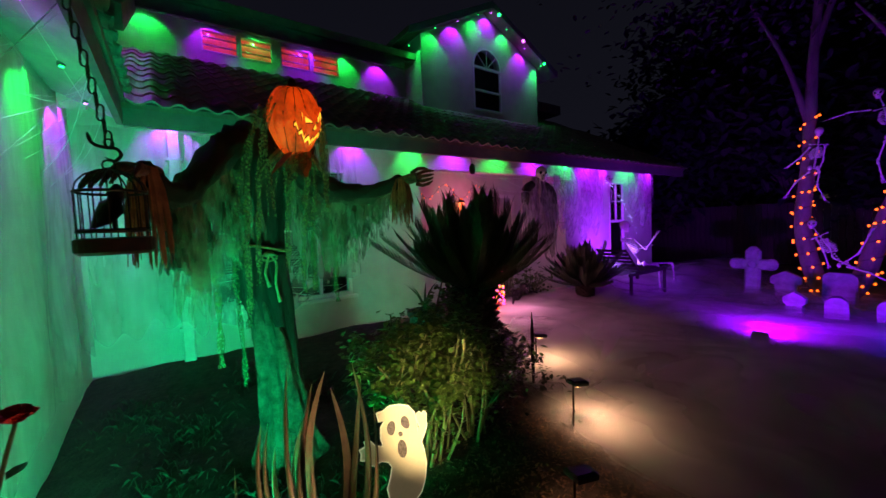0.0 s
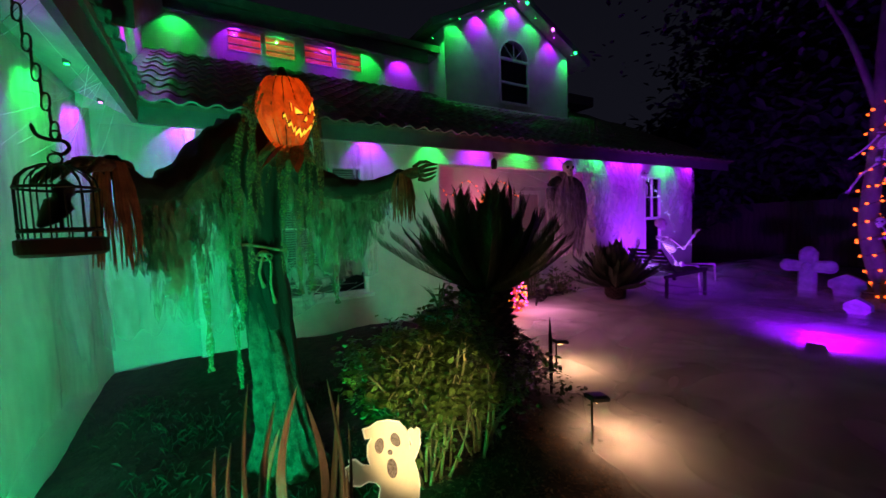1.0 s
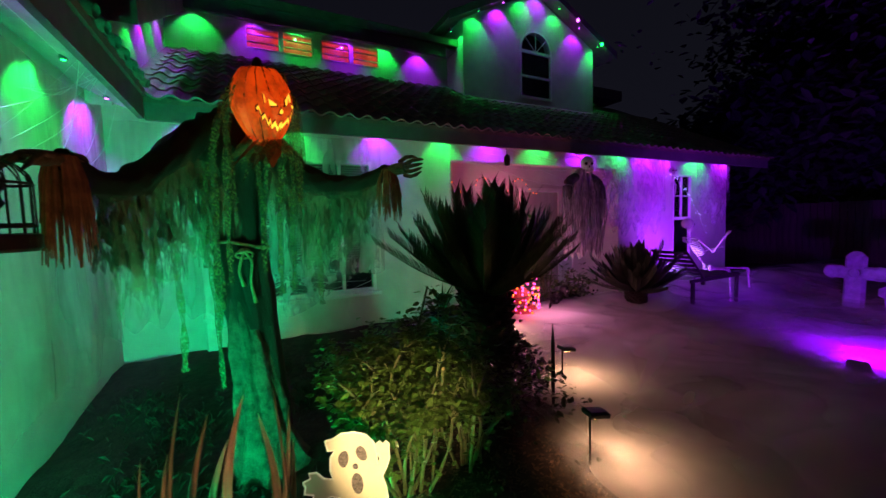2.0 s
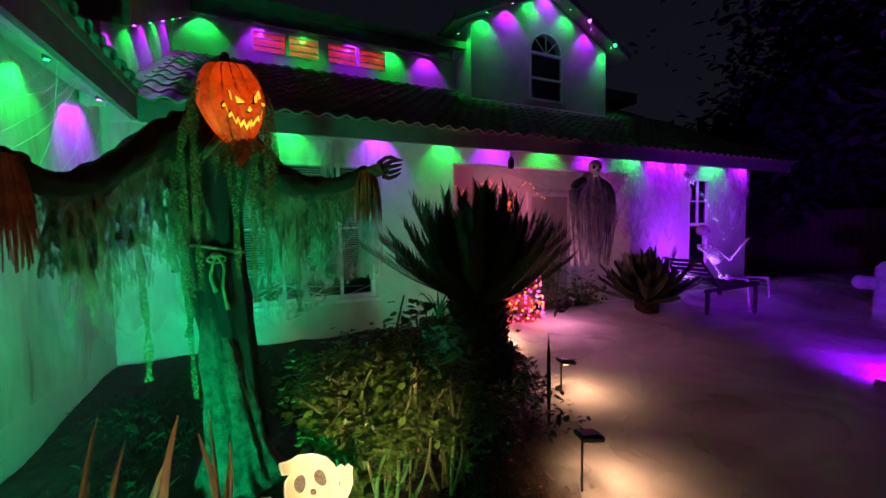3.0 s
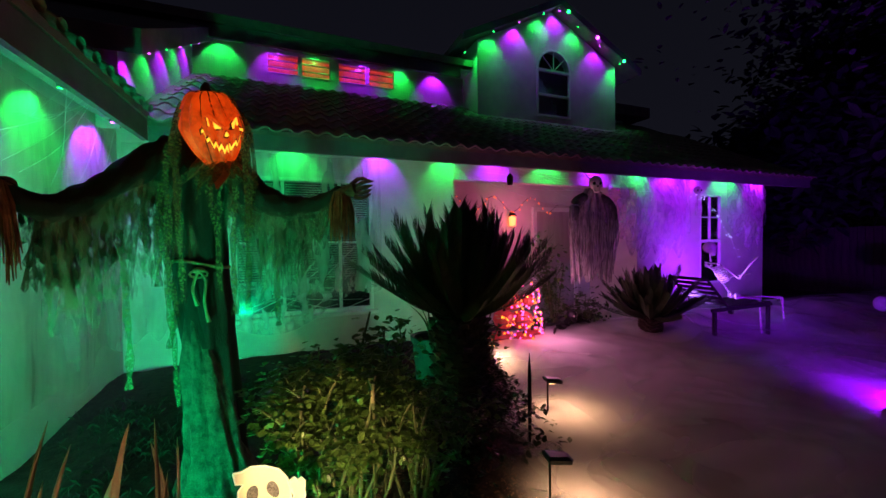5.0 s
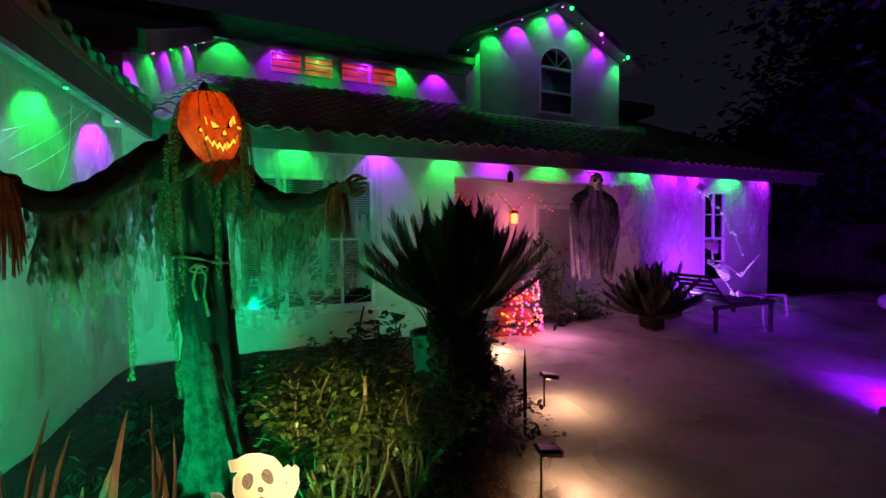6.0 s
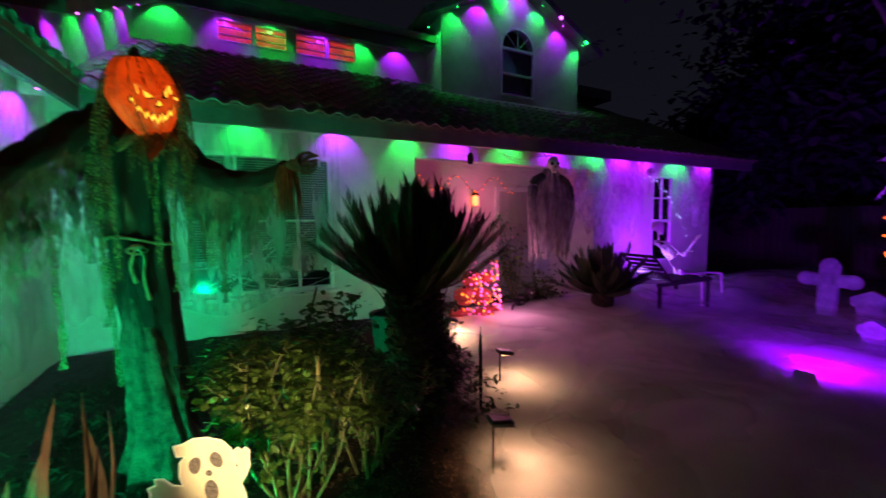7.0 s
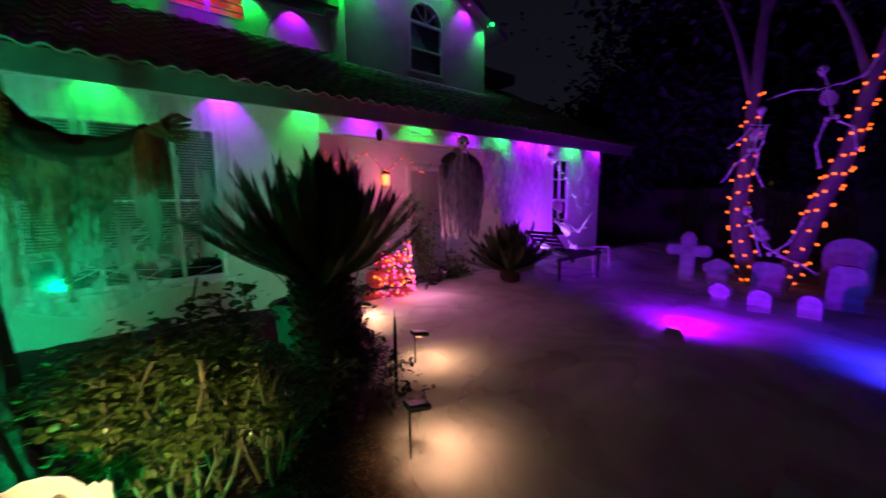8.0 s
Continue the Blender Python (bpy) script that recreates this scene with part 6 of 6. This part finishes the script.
for x0, x1, z0, z1, sd_ in ((6.35, 7.9, 2.66, 1.0, 1), (8.95, 10.2, 2.6, 1.2, 2), (5.9, 6.9, 2.66, 1.2, 4)):
    drape("cobweb", lambda u, v, x0=x0, x1=x1, z0=z0, z1=z1, sd_=sd_: (x0 + (x1 - x0) * (u + .15 * (v - .5) * math.sin(3 * u)), 4.82 - .16 * math.sin(math.pi * u) * math.sin(math.pi * v), z0 + (z1 - z0) * v * (.55 + .45 * abs(noise.noise((u * 3.3, sd_, 0))) + .25 * math.sin(math.pi * u))), 40, 24, web, "torn white cobweb stretched under the eave", "cobweb")
drape("window_veil", lambda u, v: (.24 + 1.8 * u, 4.78 + .03 * math.sin(22 * u + 3 * v) - .05 * math.sin(math.pi * u) * v, 2.56 - (1.65 + .25 * noise.noise((u * 6, 0, 8))) * v), 60, 36, veil, "thin torn veil hanging over the wide window", "gauze")
drape("cobweb", lambda u, v: (.25 + 1.75 * u, 4.86 - .10 * math.sin(math.pi * u), 1.05 - (.65 * v) * (.7 + .3 * math.sin(5 * u)) + .15 * u), 40, 16, web, "white cobweb stretched across the window foot", "cobweb")
wt = M()
rw = random.Random(9)
for k in range(20):
    a = (rw.uniform(.25, .9), 4.88, rw.uniform(.5, 1.25))
    b = (rw.uniform(1.2, 2.05), 4.86, rw.uniform(.55, 1.5))
    wt.tube(path_pts([a, lerp(a, b, .5) + Vector((0, -.05, rw.uniform(-.10, .02))), b], 8), rw.uniform(.0012, .004), 4)
for k in range(16):
    a = (rw.uniform(3.1, 5.0), 4.6, rw.uniform(2.35, 2.62))
    b = (rw.uniform(4.0, 6.8), 4.7, rw.uniform(1.9, 2.6))
    wt.tube(path_pts([a, lerp(a, b, .5) + Vector((0, 0, rw.uniform(-.14, .02))), b], 8), rw.uniform(.0025, .008), 4)
for k in range(14):
    a = (rw.uniform(5.9, 7.0), 4.75, rw.uniform(2.2, 2.62))
    b = (rw.uniform(6.4, 7.9), 4.8, rw.uniform(.9, 2.0))
    wt.tube(path_pts([a, lerp(a, b, .5) + Vector((0, 0, rw.uniform(-.12, .02))), b], 8), rw.uniform(.0025, .008), 4)
for k in range(11):
    y0 = rw.uniform(2.0, 4.0)
    a = (-.33, y0, 2.52)
    b = (-.68, y0 + rw.uniform(-.5, .7), rw.uniform(1.85, 2.45))
    wt.tube(path_pts([a, lerp(a, b, .5) + Vector((.02, 0, rw.uniform(-.10, .0))), b], 8), rw.uniform(.0008, .0022), 4)
thing("cobweb_threads", wt, web_thread, "stretched white cobweb threads on the house front", "cobweb", kind="stuff")
# glowing shape put behind the glass for a green flood's reflection
lb = tagged(new("green_lamp_reflection"), "small glowing shape for a green flood lamp reflected in the window", "lantern")
lb.location = (1.18, 5.1, .86)
part("glass", M().lathe([(.001, .0), (.03, .01), (.035, .10), (.02, .13), (.001, .14)], sides=10), mat("reflected_green_glow", (.05, .22, .06), None, .3, emit=(.05, 1, .2, .10)), lb)
part("base", M().lathe([(.001, -.045), (.04, -.045), (.04, .0), (.001, .0)], sides=10), black_plastic, lb)

# ---------------------------------------------------------------- distance: fence, trees, neighbour's house
fn = tagged(new("fence"), "dark board fence beyond the lawn", "fence", kind="structure")
fb = M().box(-.068, .068, -.012, .012, 0, 1.75).data("board", fence_mat)
for k in range(150):
    o = part("board", fb, None, fn)
    o.location = (14.2, 9.5 - .145 * k, 0)
    o.rotation_euler = (0, 0, radians(90))
for z in (.35, 1.4):
    part("rail", M().box(14.215, 14.26, -12.5, 9.7, z, z + .09), fence_mat, fn)


def dark_tree(at, h, r, seed, label):
    rs = random.Random(seed)
    ob = tagged(new("tree"), label, "tree", "dark trees beyond the yard")
    ob.location = at
    part("trunk", M().tube(path_pts([(0, 0, 0), (.15, .1, h * .3), (.1, -.15, h * .65), (.2, 0, h * .85)], 12), [.24 - .19 * k / 12 for k in range(13)], 9), bark, ob, smooth=True)
    lm = M()
    for k in range(7):
        a = rs.uniform(0, 6.28)
        c = Vector((r * .65 * math.cos(a), r * .65 * math.sin(a), h * rs.uniform(.5, .95)))
        part("limb", M().tube(path_pts([(.12, 0, h * .4), lerp((.12, 0, h * .4), c, .5) + Vector((0, 0, .3)), c], 6), [.09 - .012 * j for j in range(7)], 6), bark, ob, smooth=True)
        for j in range(700):
            p = c + Vector((rs.gauss(0, r * .33), rs.gauss(0, r * .33), rs.gauss(0, h * .11)))
            leaflet(lm, p, Vector((rs.uniform(-1, 1), rs.uniform(-1, 1), rs.uniform(-1, .4))), Vector((0, 0, 1)), rs.uniform(.22, .48), .12)
    part("crown", lm, far_leaf, ob, kind="stuff")


for at, h, r, s in (((17.5, 8.6, 0), 4.8, 2.0, 1), ((17.5, 5.2, 0), 9.5, 3.0, 2), ((18.5, 1.0, 0), 10, 3.2, 3), ((17.5, -3.5, 0), 9, 3, 4), ((21, 13, 0), 3.8, 1.8, 5), ((15.5, -8, 0), 8, 3, 6), ((23, 7, 0), 11, 3.4, 7), ((23, 2, 0), 13, 4, 8), ((22, -5, 0), 12, 4, 9), ((14.6, 6.6, 0), 4.6, 2.0, 11), ((15, 3.2, 0), 4.8, 2.1, 12), ((15.2, 0, 0), 5.0, 2.2, 13), ((14.8, -3.2, 0), 4.8, 2.1, 14)):
    dark_tree(at, h, r, s, "dark night tree with an uneven crown")
nh = tagged(new("neighbour_house"), "dark neighbouring house with one dim window", "house")
part("wall", M().box(26, 36, -4, 10, 0, 3.0), stucco, nh)
part("roof", slab([(25.3, -4.8, 3.0), (36.7, -4.8, 3.0), (36.7, 10.8, 3.0), (25.3, 10.8, 3.0)], .3), tile_clay, nh)
wdo = part("window", M().box(25.94, 26.0, 3.6, 4.4, 1.4, 2.3), white_paint, nh)
part("pane", M().box(25.92, 25.937, 3.65, 4.35, 1.45, 2.25), far_window, wdo)

# ---------------------------------------------------------------- roof tiles
def tile_mesh(w, l):
    q = M()
    prof = [(-.5, .0), (-.36, -.007), (-.2, -.003), (-.05, .020), (.12, .035), (.30, .031), (.42, .013), (.5, .001)]
    ca, sa = 1 / math.hypot(1, SL), SL / math.hypot(1, SL)
    rows = []
    for yy, dz in ((0, .018), (l, -.004)):
        rows.append([(x * w, yy * ca - (z + dz) * sa, yy * sa + (z + dz) * ca) for x, z in prof])
    q.grid(rows)
    q.grid([[(x * w, -(z - .004) * sa, (z - .004) * ca) for x, z in prof], rows[0]])
    return q


TW, TL = .202, .35
tm = tile_mesh(TW, TL * 1.12).data("roof_tile", tile_clay, True)
rest = M()
cc = 1 / math.hypot(1, SL)
for r_ in range(10):
    for c in range(56):
        x, y = -.40 + TW * (c + .5), EY - .09 + r_ * TL * cc
        if y > 6.72 and GX0 < x < GX1:
            continue
        if x < 10.9:
            z = roof_z(y) + .052
            if c < 32 or (c < 38 and r_ < 3):
                o = part("roof_tile", tm, None, roof)
                o.location = (x, y + .012 * noise.noise((c, r_, 0)), z + .004 * noise.noise((c, r_, 5)))
                o.rotation_euler = (0, 0, .02 * noise.noise((c * 1.3, r_ * 1.7, 2)))
            else:
                n0 = len(rest.v)
                rest.v += [(v.co.x + x, v.co.y + y, v.co.z + z) for v in tm.vertices]
                for p in tm.polygons:
                    rest.f.append(tuple(n0 + i for i in p.vertices))
                    rest.i.append(0)
part("far_tiles", rest, tile_clay, roof, kind="stuff", smooth=True)
wr = M()
for k in range(50):
    y = -6 + .205 * k
    wr.tube([(WX + .10, y + .14, EZ + .225), (-.9, y + .14, EZ + .225 + .51 * .70)], .06, 8, cap=False, flat=.6)
part("edge_tiles", wr, tile_clay, bpy.data.objects["roof_wing"], kind="stuff", smooth=True)
